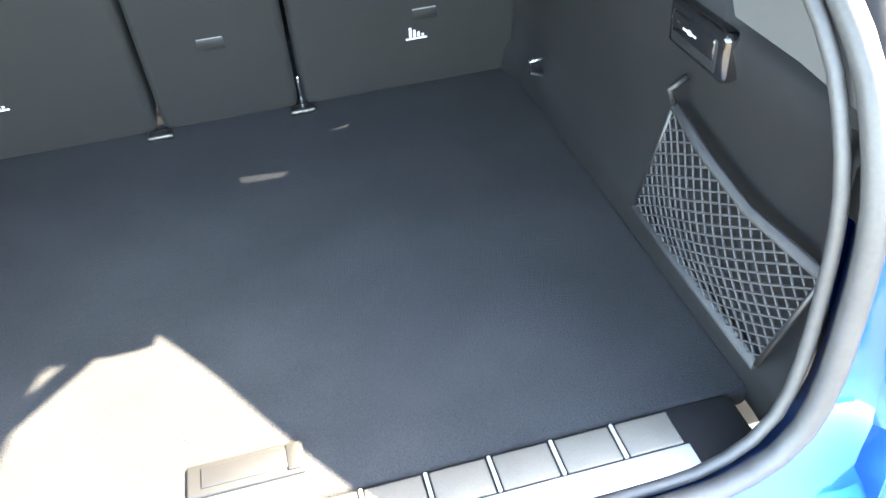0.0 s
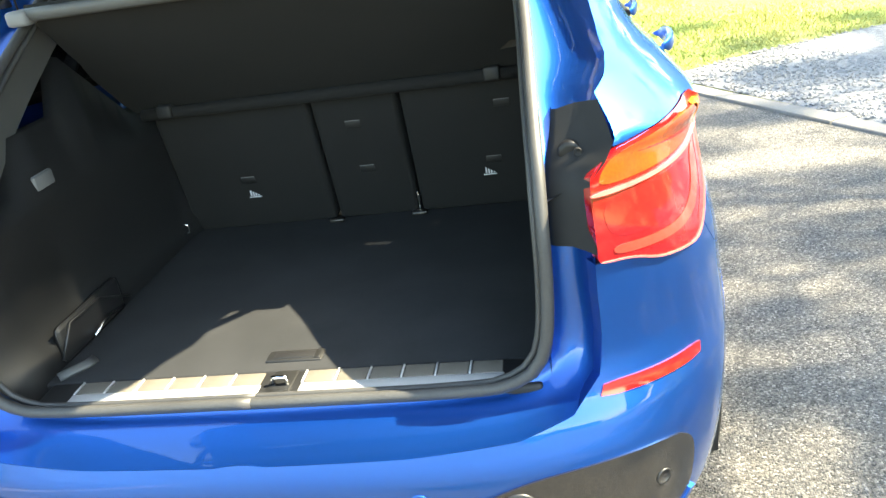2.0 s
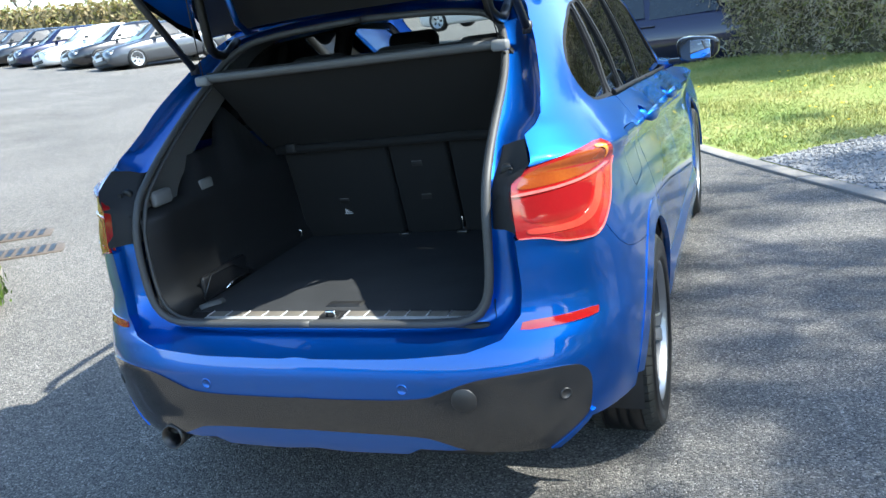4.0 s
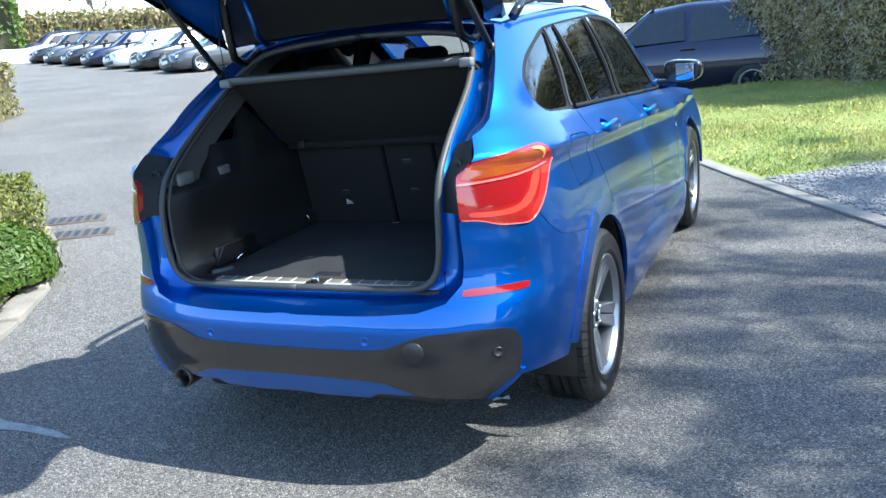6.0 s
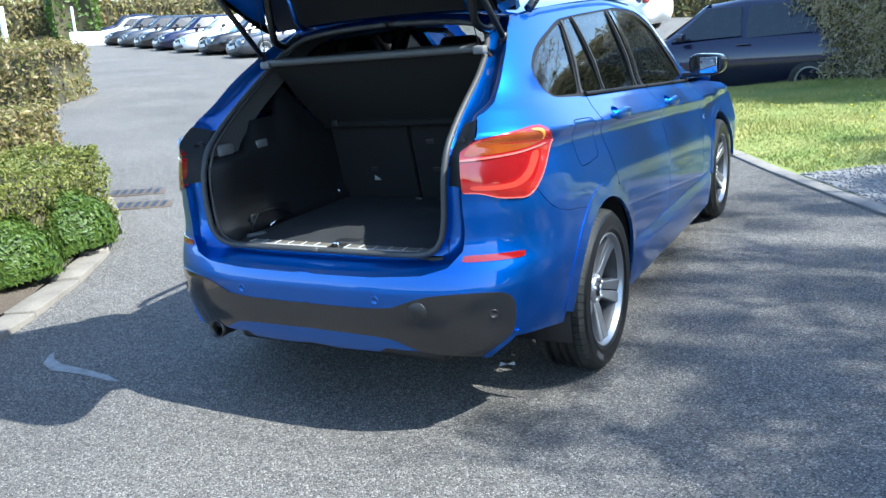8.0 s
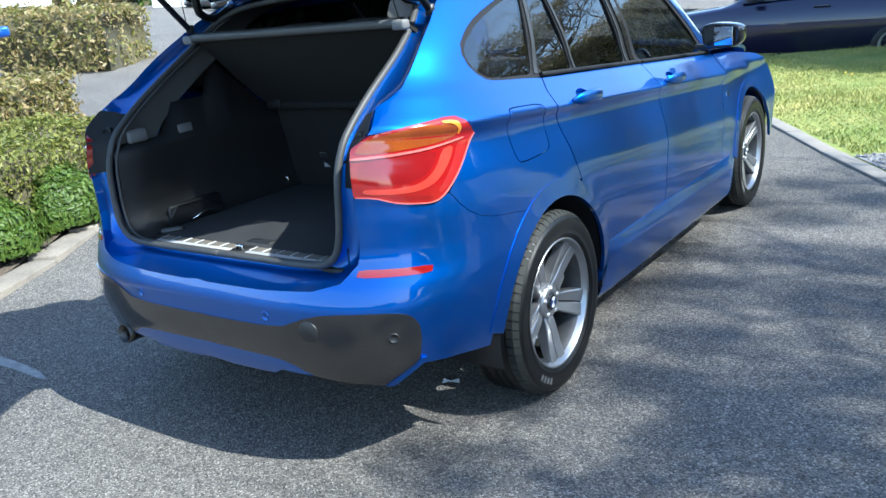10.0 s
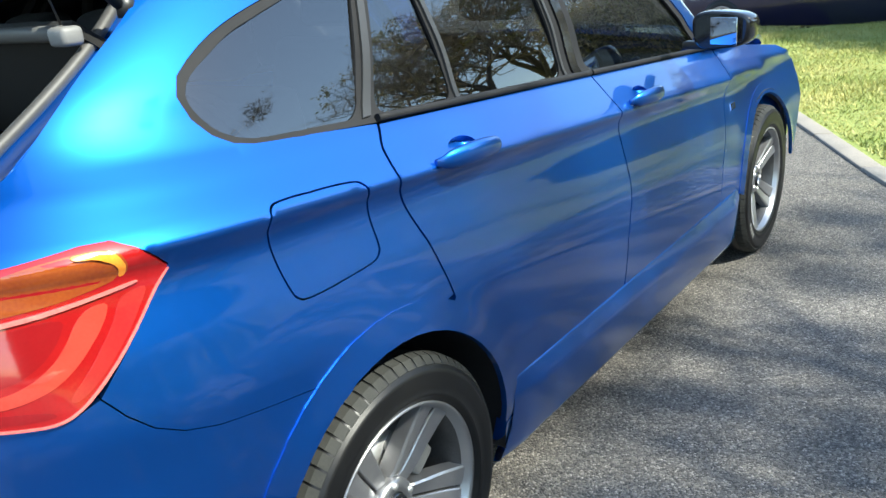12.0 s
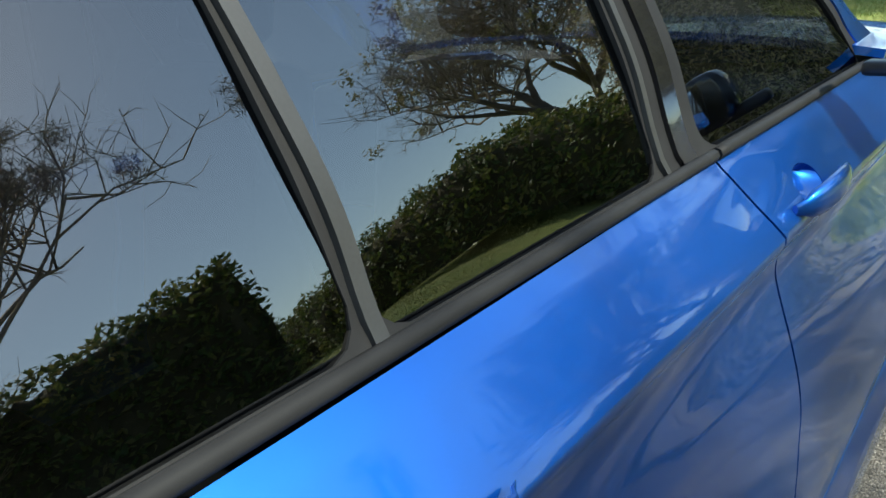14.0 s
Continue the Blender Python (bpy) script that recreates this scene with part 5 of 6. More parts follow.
gp = np.stack([rng.uniform(1.2, 4.6, 26000), rng.uniform(2.2, 6.2, 26000)], 1)
near_edge = (gp[:, 1] - 6.52) * .51 + (gp[:, 0] - .28) * .86
gp = gp[in_gravel(gp[:, 0], gp[:, 1]) & (near_edge > .095)][:9000]
octa = np.array([(1, 0, 0), (0, 1, 0), (-1, 0, 0), (0, -1, 0), (0, 0, 1), (0, 0, -1)], float)
octf = [(0, 1, 4), (1, 2, 4), (2, 3, 4), (3, 0, 4), (1, 0, 5), (2, 1, 5), (3, 2, 5), (0, 3, 5)]
v, f = [], []
for k, (x, y) in enumerate(gp):
    r = rng.uniform(.010, .021)
    turn = Euler(rng.uniform(0, 6.28, 3)).to_matrix()
    o = np.array([tuple(turn @ Vector(p * rng.uniform(.7, 1.2, 3))) for p in octa]) * r * [1, 1, .8] + [x, y, float(bank(x, y)) + .012]
    f += [tuple(6 * k + w for w in t) for t in octf]
    v += list(o)
bed_me = mesh_of("gravel_base", [(x, y, float(bank(x, y)) + .006) for x, y in dense(gravel_out, .4)], [tuple(range(len(dense(gravel_out, .4))))], GRAVEL_BASE)
gb = tagged(part("gravel_bed", bed_me), "loose grey gravel beside the drive", "gravel", "", "stuff")
part("gravel_stones", mesh_of("gravel_stones", v, f, GRAVEL, False), None, gb)

# grass blades
N = 120000
gx, gy = rng.uniform(-2.5, 7.5, N * 3), rng.uniform(1.5, 12.6, N * 3)
off = (gy - 6.52) * .51 + (gx - .28) * .86
ok = (off > .12) & ~in_gravel(gx, gy)
keep = rng.uniform(0, 1, N * 3) < np.clip(1.4 - off / 6, .25, 1)
gx, gy = gx[ok & keep][:N], gy[ok & keep][:N]
hgt = rng.uniform(.016, .036, len(gx)) * (1 + .8 * (rng.uniform(0, 1, len(gx)) > .93)) * (1 + .5 * np.sin(gx * 2.1) * np.sin(gy * 2.7))
ang, lean = rng.uniform(0, 6.28, len(gx)), rng.uniform(-.035, .035, (len(gx), 2))
base = np.stack([gx, gy, bank(gx, gy)], 1)
wide = np.stack([np.cos(ang), np.sin(ang), 0 * ang], 1) * rng.uniform(.003, .006, len(gx))[:, None]
tip = base + np.stack([lean[:, 0], lean[:, 1], hgt], 1)
v = np.stack([base - wide, base + wide, tip], 1).reshape(-1, 3)
me = bpy.data.meshes.new("grass_blades")
me.from_pydata(v.tolist(), [], np.arange(len(v)).reshape(-1, 3).tolist())
me.materials.append(BLADE)
tagged(part("grass_blades", me), "short bright green grass with dry straw", "grass", "", "stuff")


# ---- hedges and trees ----
def leaf_cloud(points, normals, size, seed, mat, name="foliage", long=1.6):
    """Many small pointed leaves, one at each point, turned roughly outward."""
    r = np.random.default_rng(seed)
    n = len(points)
    nor = normals + r.normal(0, .75, (n, 3))
    nor /= np.linalg.norm(nor, axis=1, keepdims=True)
    a = np.cross(nor, r.normal(0, 1, (n, 3)))
    a /= np.linalg.norm(a, axis=1, keepdims=True)
    b = np.cross(nor, a)
    s = size * r.uniform(.6, 1.35, (n, 1))
    v = np.stack([points - a * s * long, points - b * s * .75 + nor * s * .2, points + a * s * long, points + b * s * .75 + nor * s * .2], 1).reshape(-1, 3)
    me = bpy.data.meshes.new(name)
    me.from_pydata(v.tolist(), [], np.arange(4 * n).reshape(-1, 4).tolist())
    me.materials.append(mat)
    return me


def leaf_material(name, colours, rough=0.5):
    """Leaves in several tones, one for each leaf."""
    m = bpy.data.materials.new(name)
    m.use_nodes = True
    t = m.node_tree
    b = t.nodes["Principled BSDF"]
    b.inputs["Roughness"].default_value = rough
    geo, ramp = t.nodes.new("ShaderNodeNewGeometry"), t.nodes.new("ShaderNodeValToRGB")
    while len(ramp.color_ramp.elements) < len(colours):
        ramp.color_ramp.elements.new(.5)
    for k, c in enumerate(colours):
        ramp.color_ramp.elements[k].position = k / (len(colours) - 1)
        ramp.color_ramp.elements[k].color = (*c, 1)
    t.links.new(geo.outputs["Random Per Island"], ramp.inputs[0])
    t.links.new(ramp.outputs[0], b.inputs["Base Color"])
    soft, both_ways = t.nodes.new("ShaderNodeBsdfTranslucent"), t.nodes.new("ShaderNodeMixShader")
    both_ways.inputs[0].default_value = .38
    t.links.new(ramp.outputs[0], soft.inputs[0])
    t.links.new(b.outputs[0], both_ways.inputs[1])
    t.links.new(soft.outputs[0], both_ways.inputs[2])
    t.links.new(both_ways.outputs[0], t.nodes["Material Output"].inputs[0])
    return m


COPPER = leaf_material("copper_hedge_leaf", [(.12, .12, .03), (.21, .20, .05), (.27, .20, .075), (.32, .24, .12), (.15, .16, .04)])
LIME = leaf_material("yellow_green_leaf", [(.10, .12, .02), (.20, .21, .04), (.26, .25, .06), (.15, .17, .03), (.06, .08, .015)])
BOXLEAF = leaf_material("box_leaf", [(.05, .10, .012), (.08, .14, .02), (.12, .18, .025), (.04, .07, .01)])
DARKLEAF = leaf_material("dark_hedge_leaf", [(.07, .11, .025), (.12, .16, .04), (.19, .20, .055), (.26, .23, .09)])
TWIGLEAF = leaf_material("twig_hedge_leaf", [(.12, .13, .03), (.24, .22, .06), (.36, .29, .14), (.50, .43, .27), (.18, .20, .045)])
BARK = material("bark", (.10, .08, .06), .9, 0, (.16, .13, .10), 6, 60, .8, .006)
TWIG = material("twig", (.27, .21, .15), .9, 0, (.46, .38, .29), 6, 60, .3, .002)
# dark fill behind the leaves: the shade between them is in its colour
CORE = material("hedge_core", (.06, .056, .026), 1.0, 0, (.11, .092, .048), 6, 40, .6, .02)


def hedge(name, path, width, high, count, size, mat, label, seed, bump=.055, base_z=None, twigs=0, long=1.6):
    """A clipped hedge along a line of (x, y) points: a solid heart, inner shade put into its dark colour, under a skin
    of leaves.
    """
    r = np.random.default_rng(seed)
    p = line(path, .15) if len(path) > 2 else np.linspace(path[0], path[1], max(3, int(math.dist(*path) / .15)))
    way = np.gradient(p, axis=0)
    way /= np.linalg.norm(way, axis=1, keepdims=True)
    nrm = np.stack([-way[:, 1], way[:, 0]], 1)
    zb = (base_z or rise)(p[:, 0], p[:, 1])
    th = thing(name, label, "hedge")
    prof = [(-.5, .0), (-.52, .45), (-.5, .85), (-.40, .98), (0, 1.0), (.40, .98), (.5, .85), (.52, .45), (.5, 0)]
    k = len(prof)
    ring = np.array([[(*(p[i] + nrm[i] * a * width * .86), zb[i] + b * high * .94) for a, b in prof] for i in range(len(p))])
    ring += r.normal(0, bump * .3, ring.shape)
    v = ring.reshape(-1, 3)
    f = [(i * k + j, i * k + j + 1, (i + 1) * k + j + 1, (i + 1) * k + j) for i in range(len(p) - 1) for j in range(k - 1)]
    f += [tuple(range(k)), tuple((len(p) - 1) * k + j for j in range(k))[::-1]]
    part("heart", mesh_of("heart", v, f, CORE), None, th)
    # leaves over sides, top and both ends
    pts, nor = [], []
    length = len(p) * .15
    areas = np.array([high * length, high * length, width * length, width * high, width * high])
    for kind, c in enumerate(r.multinomial(count, areas / areas.sum())):
        u, w = r.uniform(0, 1, c), r.uniform(0, 1, c)
        if kind < 3:
            i = np.minimum((u * len(p)).astype(int), len(p) - 1)
            if kind < 2:
                s = 1 if kind else -1
                a, b = np.full(c, .5 * s), w
                out = np.stack([nrm[i, 0] * s, nrm[i, 1] * s, .2 * np.ones(c)], 1)
            else:
                a, b = w - .5, np.ones(c) * (1 - .06 * np.abs(w - .5))
                out = np.tile([0., 0, 1], (c, 1))
        else:
            i = np.full(c, 0 if kind == 3 else len(p) - 1)
            a, b = u - .5, w
            out = np.stack([way[i, 0], way[i, 1], 0 * u], 1) * (-1 if kind == 3 else 1)
        xy = p[i] + nrm[i] * (a * width)[:, None] + way[i] * r.uniform(-.1, .1, c)[:, None]
        lump = bump * (np.sin(xy[:, 0] * 5.3 + b * 4) * np.sin(xy[:, 1] * 4.7 + b * 6) + r.normal(0, .45, c))
        pts.append(np.stack([xy[:, 0], xy[:, 1], zb[i] + b * high], 1) + out * lump[:, None])
        nor.append(out)
    part("foliage", leaf_cloud(np.concatenate(pts), np.concatenate(nor), size, seed, mat, long=long), None, th)
    if twigs:
        tv, tf = [], []
        for q, o in zip(np.concatenate(pts)[r.permutation(count)[:twigs]], np.concatenate(nor)[r.permutation(count)[:twigs]]):
            d = r.normal(0, 1, 3) + [0, 0, .6]
            d /= np.linalg.norm(d)
            L, w = r.uniform(.10, .42), r.uniform(.003, .007)
            e = np.cross(d, r.normal(0, 1, 3))
            e *= w / np.linalg.norm(e)
            g = np.cross(d, e)
            i = len(tv)
            a0, a1 = q - d * L * .5, q + d * L * .5
            tv += [a0 + e, a0 - e * .5 + g * .8, a0 - e * .5 - g * .8, a1]
            tf += [(i, i + 1, i + 3), (i + 1, i + 2, i + 3), (i + 2, i, i + 3)]
        tagged(part("twig_mass", mesh_of("twig_mass", tv, tf, TWIG, False), None, th), kind="stuff")
    return th


hedge("hedge", [(-2.95, -1.4), (-2.98, -.3), (-3.14, .4), (-3.36, 1.0), (-3.68, 1.6), (-4.05, 2.1)], .60, .62, 26000, .0125, LIME, "low yellow-green clipped hedge behind the kerb", 11)
hedge("hedge", [(-4.35, -1.8), (-4.4, -.2), (-4.55, .7), (-4.9, 1.7), (-5.5, 2.75)], .95, .84, 32000, .0165, COPPER, "clipped hedge with coppery green leaves", 12)
hedge("hedge", [(-12.6, 8.9), (-14.5, 7.6), (-19, 4.8), (-27, .5)], 2.6, 1.1, 30000, .034, COPPER, "broad clipped hedge with coppery leaves across the drive", 13, .1)
for x, y, s, seed in ((-3.05, .85, .30, 14), (-3.30, 1.52, .31, 15), (-2.78, .10, .28, 16)):
    r = np.random.default_rng(seed)
    d = r.normal(0, 1, (9500, 3))
    d /= np.linalg.norm(d, axis=1, keepdims=True)
    d[:, 2] = np.abs(d[:, 2]) * 1.2 - .25
    z0 = float(rise(x, y)) + .14
    bush = thing("shrub", "small rounded box shrub at the kerb", "shrub", "box shrubs")
    lump = 1 + .10 * np.sin(7 * d[:, :1] + seed) * np.sin(6 * d[:, 1:2]) + r.normal(0, .065, (9500, 1))
    part("foliage", leaf_cloud(np.array([x, y, z0]) + d * s * lump * [1, 1, .95], d, .0135, seed, BOXLEAF), None, bush)
    # solid dark ball under the leaves, coloured as the shrub's inner shade
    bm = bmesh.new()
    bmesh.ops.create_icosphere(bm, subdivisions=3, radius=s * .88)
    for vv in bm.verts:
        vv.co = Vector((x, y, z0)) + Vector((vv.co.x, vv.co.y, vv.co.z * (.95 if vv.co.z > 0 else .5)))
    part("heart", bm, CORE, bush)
# tall twiggy hedge behind the lawn, and its return on the right
hedge("hedge", [(4.3, 10.6), (6.0, 10.4), (8.2, 10.3), (10.4, 10.6), (14, 11.6), (19, 12.6)], 2.0, 1.4, 26000, .035, DARKLEAF, "low rounded green hedge beside the tall twiggy one", 26, .16, bank)
hedge("hedge", [(1.0, 12.85), (1.95, 12.2), (2.95, 11.0), (4.2, 10.3), (4.5, 10.2)], 1.5, 2.9, 44000, .021, TWIGLEAF, "tall twiggy brown-green hedge behind the lawn", 21, .16, bank, 22000)
hedge("hedge", [(10.7, 8.3), (11.5, 6.4), (11.9, 3), (12.4, -2), (12.6, -9)], 1.8, 2.9, 22000, .05, DARKLEAF, "dark evergreen hedge along the lawn", 22, .18, bank)
hedge("hedge", [(15, -18), (6, -24), (-4, -26), (-14, -24)], 1.6, 1.7, 12000, .07, DARKLEAF, "dark evergreen hedge behind the drive", 23, .2)
hedge("hedge", [(-60, 30), (-48, 41), (-36, 50), (-22, 56), (0, 60), (30, 50)], 3.0, 2.6, 26000, .11, COPPER, "long coppery hedge behind the parked cars", 24, .25)
hedge("hedge", [(-41.5, 32.5), (-47, 37), (-56, 43)], 2.4, 3.6, 6000, .11, BOXLEAF, "green hedge beside the parking bays", 25, .25)


def tree_mesh(seed, height, spread, levels=5, trunk=.16):
    """Trunk, limbs and twigs of a bare spring tree, each a tapered branch; returns two meshes and the twig tips."""
    r = np.random.default_rng(seed)
    big_v, big_f, small_v, small_f, tips = [], [], [], [], []

    def limb(a, way, length, rad, level):
        steps = 4 if level < 3 else 2
        pts = [np.array(a)]
        d = np.array(way) / np.linalg.norm(way)
        for _ in range(steps):
            d = d + r.normal(0, .13 + .05 * level, 3) + [0, 0, .05]
            d /= np.linalg.norm(d)
            pts.append(pts[-1] + d * length / steps)
        V, F = (big_v, big_f) if level < 2 else (small_v, small_f)
        n = 8 if level < 2 else 3
        start = len(V)
        for i, q in enumerate(pts):
            e = np.cross(d, [.3, .9, .2])
            e /= np.linalg.norm(e)
            g = np.cross(d, e)
            rr = rad * (1 - .62 * i / steps)
            V.extend(q + rr * (e * math.cos(2 * math.pi * k / n) + g * math.sin(2 * math.pi * k / n)) for k in range(n))
        for i in range(steps):
            for k in range(n):
                F.append((start + i * n + k, start + i * n + (k + 1) % n, start + (i + 1) * n + (k + 1) % n, start + (i + 1) * n + k))
        if level >= levels:
            tips.append(pts[-1])
            return
        for j in range((6, 5, 4, 4, 4, 3)[level]):
            t = r.uniform(.35 if level else .3, 1.0)
            i = min(int(t * steps), steps - 1)
            q = pts[i] + (pts[i + 1] - pts[i]) * (t * steps - i)
            out = r.normal(0, 1, 3)
            out[2] = abs(out[2]) * .5 + (.35 if level < 2 else .1)
            out = d * .55 + out / np.linalg.norm(out) * spread
            limb(q, out, length * r.uniform(.52, .78), rad * (.56 if level > 1 else .5 if level else .55), level + 1)

    limb((0, 0, -.1), (.05, .02, 1), height * .42, trunk, 0)
    return mesh_of("trunk", big_v, big_f, BARK), mesh_of("branching", small_v, small_f, TWIG), np.array(tips)


def tree(x, y, z, seed, height, spread, label, leaf=None, count=0, size=.02, levels=5, long=1.6, per=70, loose=.11):
    a, b, tips = tree_mesh(seed, height, spread, levels)
    th = thing("tree", label, "tree", "bare trees", "", pose(x, y, z))
    part("trunk", a, None, th)
    part("branching", b, None, th)
    if leaf:
        r = np.random.default_rng(seed + 5)
        heads = tips[r.integers(0, len(tips), max(1, count // per))]
        pts = heads[r.integers(0, len(heads), count)] + r.normal(0, loose, (count, 3))
        part("crown", leaf_cloud(pts, r.normal(0, 1, (count, 3)), size, seed, leaf, long=long), None, th)
    return th


shade_tree = tree(15.2, 0.6, .35, 31, 9.5, .95, "bare spring tree with fine branches beside the drive", TWIG, 26000, .0085, 5, 7.0, 460, .12)
second_tree = tree(7.6, 15.2, .6, 32, 9.5, 1.0, "bare spreading tree behind the hedge", TWIGLEAF, 6000, .03)
for x, y, z, turn, s in ((17.0, 3.2, .5, 70, 1.0), (9.2, 3.1, .3, 250, .83), (8.6, 1.2, .3, 160, .66), (9.0, -.9, .3, 300, .66), (9.8, 19.5, .4, 220, 1.15)):
    copy_thing(shade_tree if turn != 220 else second_tree, pose(x, y, z, 0, 0, turn) @ Matrix.Diagonal((s, s, s, 1) if s >= 1 else (.95, .95, 1.5 * s, 1)))
far_tree = tree(-30, 60, 3, 33, 11, .9, "bare woodland tree behind the car park", TWIGLEAF, 3500, .09, 4)
rr = random.Random(5)
for k in range(20):
    x = -75 + 5.6 * k + rr.uniform(-2, 2)
    y = 52 + .25 * (x + 75) * .4 + rr.uniform(-3, 8) - (12 if x < -55 else 0)
    s = rr.uniform(.8, 1.3)
    copy_thing(far_tree, pose(x, y, float(rise(x, y)) - .2, 0, 0, rr.uniform(0, 360)) @ Matrix.Diagonal((s, s, s, 1)))


# ---- other cars ----
def plain_paint(name, colour, metal=.4):
    return material(name, colour, .3, metal, tuple(c * .9 for c in colour), 3, 900, 0, 0, 1.0)


WHITE_PAINT, BLACK_PAINT = plain_paint("white_paint", (.78, .78, .77), 0), plain_paint("black_paint", (.012, .012, .014))
NAVY_PAINT, GREY_PAINT, SKY_PAINT = plain_paint("navy_paint", (.003, .004, .034), .3), plain_paint("grey_paint", (.06, .065, .075)), plain_paint("bright_blue_paint", (.02, .11, .48), .5)
HEADLAMP = material("headlamp", (.55, .58, .6), .1, .3, (.3, .32, .34), 30, 60, 0, 0, 1.0)


def body_loft(stations, mat, name):
    """Sections along the car: (y, half width, low, waist, top, top half width)."""
    rings = []
    for y, w, lo, waist, top, tw in stations:
        half = [(0, lo), (w * .85, lo), (w * .97, lo + .10), (w, lo + (waist - lo) * .55), (w * .985, waist - .05), (w * .93, waist), (tw + (w * .93 - tw) * .45, waist + (top - waist) * .55), (tw, waist + (top - waist) * .90), (tw * .8, top), (0, top + .012)]
        rings.append([(x, y, z) for x, z in half] + [(-x, y, z) for x, z in half[::-1]])
    me = loft(name, rings, mat, True)
    v = [tuple(p.co) for p in me.vertices]
    n = len(rings[0])
    f = [tuple(p.vertices) for p in me.polygons] + [tuple(range(n))[::-1], tuple(len(v) - n + k for k in range(n))]
    return mesh_of(name, v, f, mat)


def parked_car(name, label, mat, at, high=1.45, long=4.5, wide=.90, clearance=.17, group="parked cars"):
    """A parked car, nose at +y: body, glass, wheels, lamps and grille."""
    th = thing(name, label, "car", group, "", at)
    h, l, w, c = high, long, wide, clearance
    wst = h * .62
    st = [(0, .70 * w, c + .25, wst - .10, wst, .55), (.04 * l, .93 * w, c + .05, wst, wst + .12, .58), (.12 * l, w, c, wst + .02, h - .16, .58), (.22 * l, w, c, wst + .01, h - .03, .60), (.42 * l, w, c, wst, h, .61), (.56 * l, w, c, wst - .02, h - .06, .58),
          (.70 * l, w, c, wst - .04, wst + .05, .62), (.74 * l, w, c, wst - .06, wst - .02, .62), (.90 * l, .97 * w, c, wst - .14, wst - .09, .60), (.97 * l, .88 * w, c + .04, wst - .26, wst - .18, .58), (l, .72 * w, c + .12, wst - .36, wst - .28, .52)]
    part("body", body_loft(st, mat, "body"), None, th)
    for s in (1, -1):
        x0, x1 = s * (w * .93 + .008 - .02), s * (.62 + .012)
        for y0, y1, t0, t1 in ((.17, .40, .20, .40), (.415, .665, .415, .545)):
            q = [(x0, y0 * l, wst + .05), (x0, y1 * l, wst + .01), (x1 + s * .03, t1 * l, h - .12), (x1 + s * .03, t0 * l + .05, h - .12)]
            q = [(xx + s * .012, yy, zz) for xx, yy, zz in q]
            v = q + [(xx - s * .02, yy, zz) for xx, yy, zz in q]
            part("side_window", mesh_of("side_window", v, [(0, 1, 2, 3), (7, 6, 5, 4), (0, 4, 5, 1), (1, 5, 6, 2), (2, 6, 7, 3), (3, 7, 4, 0)], CARGLASS, False), None, th)
        for y in (.19 * l, .80 * l):
            wh = part("wheel", mesh_from("tyre", lathe([(-.10, .20), (-.11, .29), (-.08, .325), (.08, .325), (.11, .29), (.10, .22)], 28), RUBBER), None, th, "", pose(s * (w - .10), y, .325, 0, 0, 0 if s > 0 else 180))
            part("rim", lathe([(.06, .0005), (.075, .05), (.07, .19), (.105, .215), (.10, .23)], 20), ALLOY, wh)
            for k in range(5):
                part("rim_gap", box(.075, .07, -.028, .082, .17, .028, .004), BLACK, wh, "", pose(0, 0, 0, 72 * k))
        bm = box(s * w * .42, .955 * l, wst - .40, s * w * .86, .985 * l, wst - .30, .02)
        part("headlamp", bm, HEADLAMP, th, "", pose(0, .005, .06, 0, 0, 0))
        part("door_mirror", box(s * (w + .02) if s > 0 else s * (w + .2), .60 * l, wst + .03, s * (w + .2) if s > 0 else s * (w + .02), .63 * l, wst + .15, .03), mat if h > 1.6 else BLACK, th)
        part("door_handle", box(min(s * (w - .005), s * (w + .025)), .38 * l, wst - .10, max(s * (w - .005), s * (w + .025)), .43 * l, wst - .075, .008), mat, th)
        part("tail_lamp", box(min(s * w * .55, s * w * .93), .015 * l, wst - .12, max(s * w * .55, s * w * .93), .05 * l, wst + .02, .02), LAMP_RED, th)
    part("windscreen", mesh_of("windscreen", [(-.66, .715 * l, wst + .035), (.66, .715 * l, wst + .035), (.55, .545 * l, h - .055), (-.55, .545 * l, h - .055)], [(0, 1, 2, 3)], CARGLASS, False), None, th)
    for s in (-1, 1):
        part("grille", box(s * .03 if s > 0 else -.29, .985 * l, wst - .40, .29 if s > 0 else -.03, 1.004 * l, wst - .25, .02), BLACK, th)
    part("lower_grille", box(-.55, .985 * l, c + .12, .55, 1.005 * l, c + .24, .02), BLACK, th)
    part("number_plate", box(-.26, 1.004 * l, c + .26, .26, 1.012 * l, c + .37, .002), WHITE, th)
    return th


CARGLASS = material("car_glass", (.012, .015, .018), .05, 0, (.02, .024, .028), 5, 60, 0, 0, .5)
# dark blue car standing beyond the lawn
suv = parked_car("car", "dark navy sport utility car parked beyond the lawn", NAVY_PAINT, pose(1.8, 12.75, -.21, 0, 0, 82), 1.66, 4.75, .93, .20)
part("sill_strip", box(.92, 1.2, .36, .945, 3.4, .385, .006), CHROME, suv)
# white car's roof behind it
parked_car("car", "white hatchback parked beyond the navy car", WHITE_PAINT, pose(-4.1, 23, .75, 0, 0, 75), 1.5, 4.3)
# bright blue car over the hedge
parked_car("car", "bright blue sport utility car behind the clipped hedge", SKY_PAINT, pose(-10.4, 4.1, float(rise(-9, 4)) - .1, 0, 3, -118), 1.62, 4.5, .94, .20)
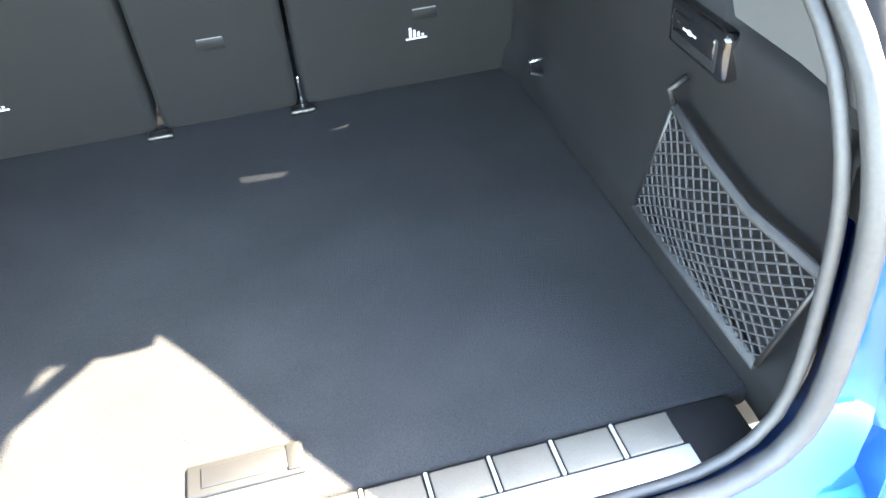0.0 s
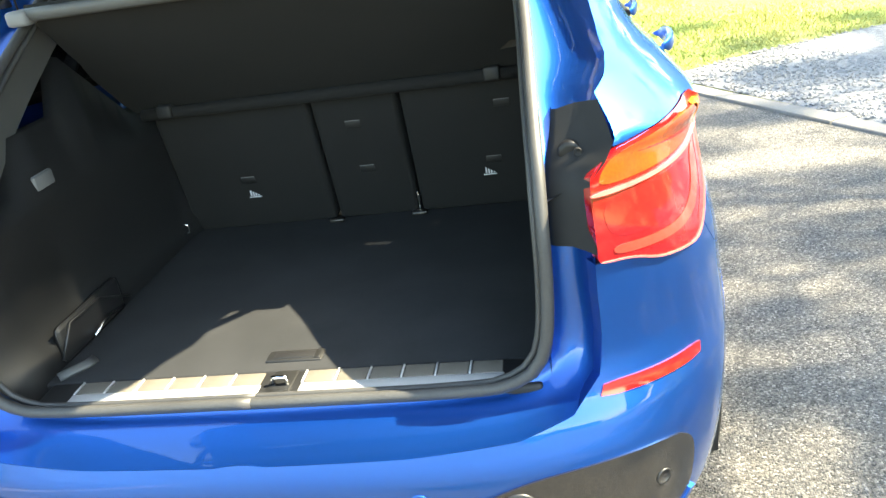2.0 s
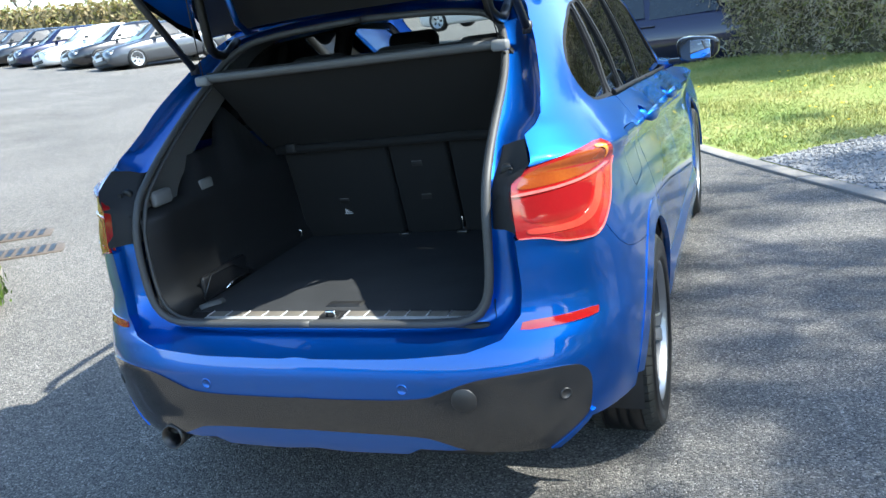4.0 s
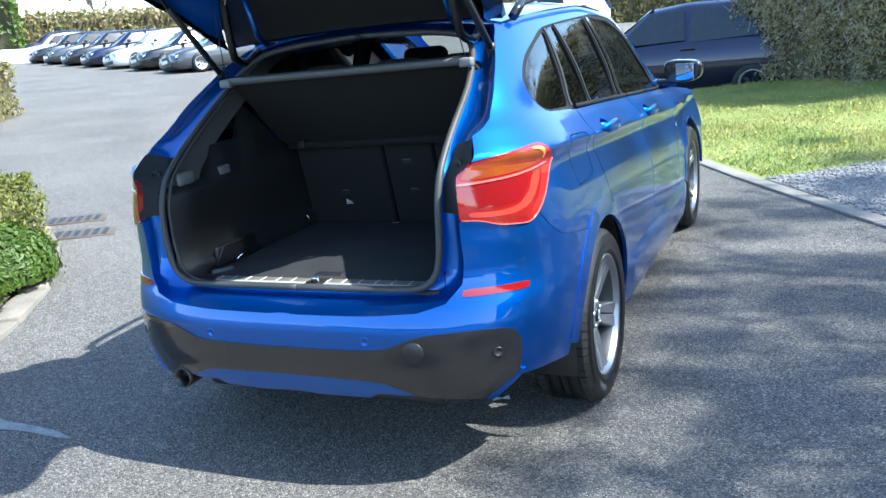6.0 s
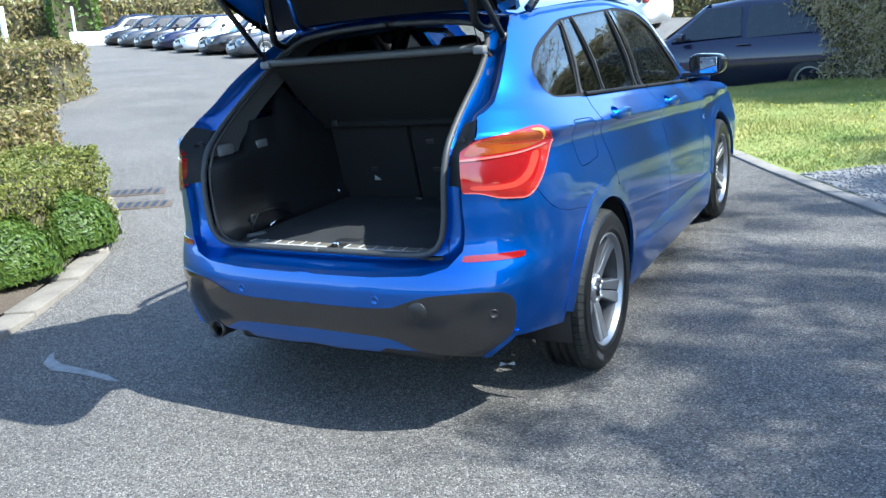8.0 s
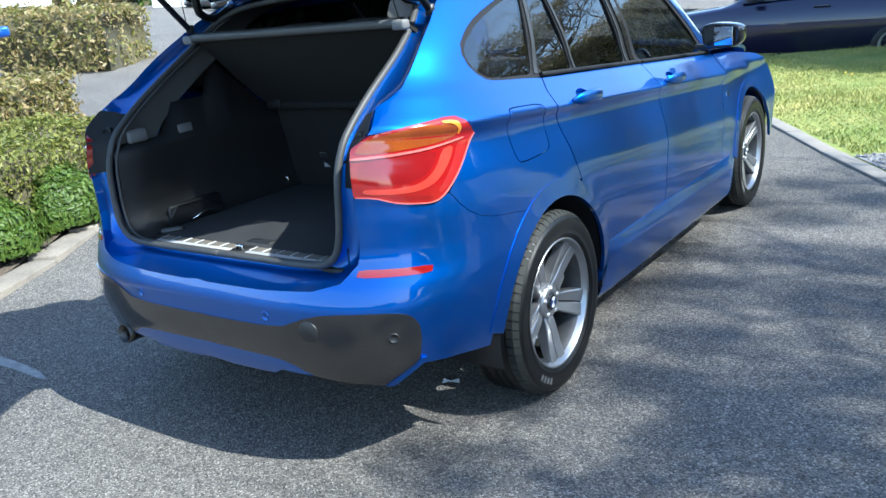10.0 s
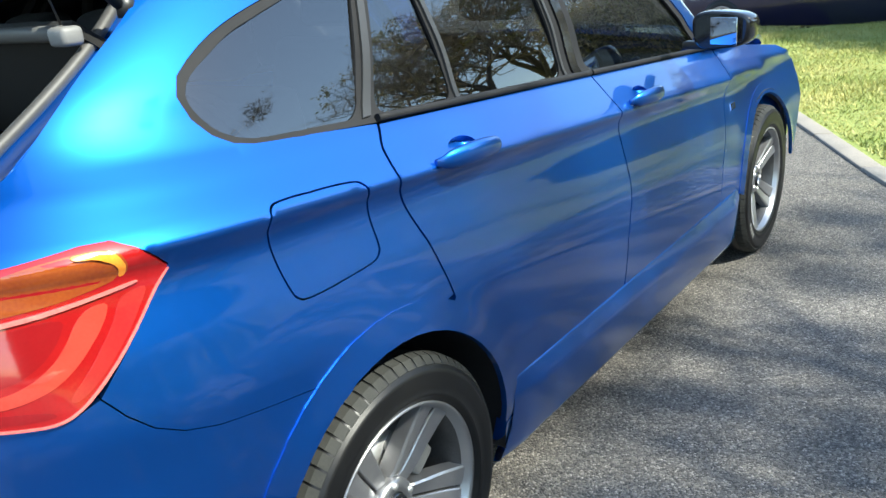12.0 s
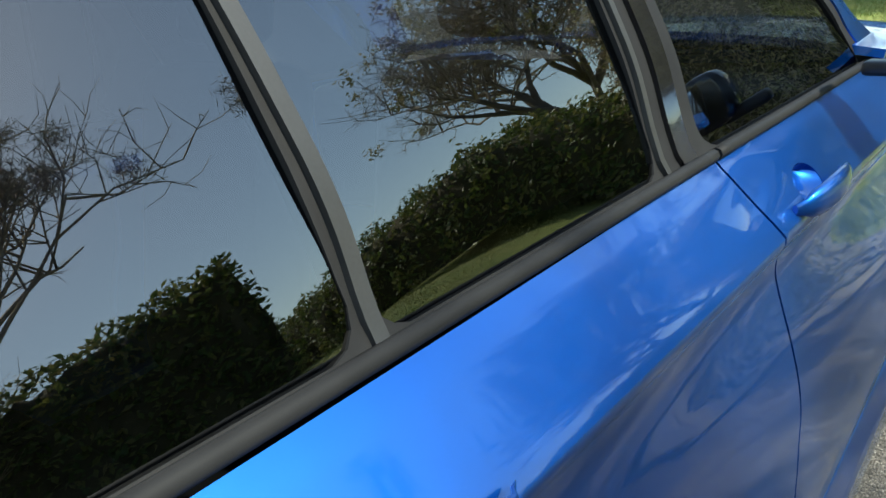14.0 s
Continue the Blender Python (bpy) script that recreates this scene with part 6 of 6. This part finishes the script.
# row of parked cars
row = [(WHITE_PAINT, "white"), (BLACK_PAINT, "black"), (GREY_PAINT, "dark grey"), (BLACK_PAINT, "black"), (NAVY_PAINT, "navy"), (WHITE_PAINT, "white"), (BLACK_PAINT, "black"), (GREY_PAINT, "dark grey")]
for k, (mat, word) in enumerate(row):
    x, y = -35.6 + 2.75 * k, 34.2 - 1.45 * k + (.0 if k else 0)
    parked_car("car", f"{word} hatchback parked in a row on the far side", mat, pose(x, y, float(rise(x, y)), 0, 3.3, 153), 1.45, 4.35)
parked_car("car", "dark blue estate car parked behind the white one", NAVY_PAINT, pose(-40.5, 38.5, float(rise(-40, 37)), 0, 3.3, 150), 1.6, 4.6)
# white posts and notice board
for x, y in ((-37.6, 29.2), (-16.6, 10.5)):
    p = thing("marker_post", "white painted marker post", "post", "white posts", "", pose(x, y, float(rise(x, y)), 0, 3.3, 0))
    part("post", box(-.05, -.05, 0, .05, .05, 2.1 if x < -20 else 1.9, .01), WHITE_PAINT, p)
board = thing("notice_board", "white notice board with dark printed shapes on posts", "sign", "", "", pose(-18.6, 9.6, float(rise(-18, 9)), 0, 3.3, 56))
part("panel", box(-1.3, -.02, 1.15, 1.3, .02, 3.0, .01), WHITE_PAINT, board)
for x in (-1.1, 1.1):
    part("leg", box(x - .05, -.02, 0, x + .05, .02, 1.2, .006), WHITE_PAINT, board)
for x0, z0, x1, z1 in ((.2, 2.05, .9, 2.3), (.35, 2.3, .75, 2.42), (-.9, 1.6, .3, 1.75), (-.9, 1.4, -.1, 1.5)):
    part("print_bar", box(x0, -.026, z0, x1, -.021, z1, 0), GREY_PAINT, board)
kb = thing("barrier_block", "white painted concrete block at the bays", "block", "", "", pose(-37.2, 29.6, float(rise(-37, 29.6)), 0, 3.3, 56))
part("block", box(-.9, -.25, 0, .9, .25, .75, .04), WHITE_PAINT, kb)

# drain gratings and a chalky paint mark on the drive
for x, y, turn in ((-4.42, 3.15, 38), (-3.95, 2.78, 38)):
    d = thing("drain_grating", "rusty iron drain grating set in the drive", "drain", "drains", "", pose(x, y, float(rise(x, y)) + .004, 0, 3.3, turn))
    part("frame", box(-.26, -.16, -.03, .26, .16, .003, .004), IRON, d)
    for k in range(6):
        part("slot", box(-.22 + .075 * k, -.12, .001, -.18 + .075 * k, .12, .006, 0), BLACK, d)
pm = thing("paint_mark", "faded chalky paint mark on the asphalt", "road marking")
v, f = [], []
run = [(-1.80, .20), (-1.73, .12), (-1.62, .085), (-1.45, .10), (-1.30, .095), (-1.20, .085)]
for k, (x, y) in enumerate(run):
    wdt = (.012, .03, .035, .025, .022, .008)[k]
    for s in (1, -1):
        v.append((x, y + s * wdt, float(rise(x, y)) + .004))
f = [(2 * k, 2 * k + 1, 2 * k + 3, 2 * k + 2) for k in range(len(run) - 1)]
part("mark", mesh_of("mark", v, f, CHALK, False), None, pm)

# small yellow dandelions in the lawn
DANDELION = material("dandelion_petal", (.75, .55, .02), .7, 0, (.65, .42, .01), 60, 300, 0)
rd2 = np.random.default_rng(41)
v, f = [], []
for _ in range(46):
    x, y = rd2.uniform(.3, 5.5), rd2.uniform(4.5, 10)
    off = (y - 6.52) * .51 + (x - .28) * .86
    if off < .25 or in_gravel(np.array([x]), np.array([y]))[0]:
        continue
    z, r0, i = float(bank(x, y)) + rd2.uniform(.04, .09), rd2.uniform(.012, .02), len(v)
    for k in range(8):
        a = math.pi * k / 4
        v.append((x + r0 * math.cos(a), y + r0 * math.sin(a), z))
    v += [(x, y, z + .009), (x, y, z - .006)]
    for k in range(8):
        f += [(i + k, i + (k + 1) % 8, i + 8), (i + (k + 1) % 8, i + k, i + 9)]
tagged(part("dandelion_flowers", mesh_of("dandelion_flowers", v, f, DANDELION, False)), "yellow dandelion flowers scattered in the lawn", "flower", "", "stuff")
# a scrap of white paper under the car's tail
scrap = thing("paper_scrap", "small crumpled white paper scrap on the asphalt", "litter", "", "", pose(.475, .775, .004, 0, 0, 20))
part("sheet_piece", mesh_of("sheet_piece", [(-.035, -.010, 0), (.0, -.014, .010), (.036, -.006, .002), (.030, .012, .012), (-.004, .010, .003), (-.03, .012, .011)], [(0, 1, 4, 5), (1, 2, 3, 4)], WHITE, False), None, scrap)
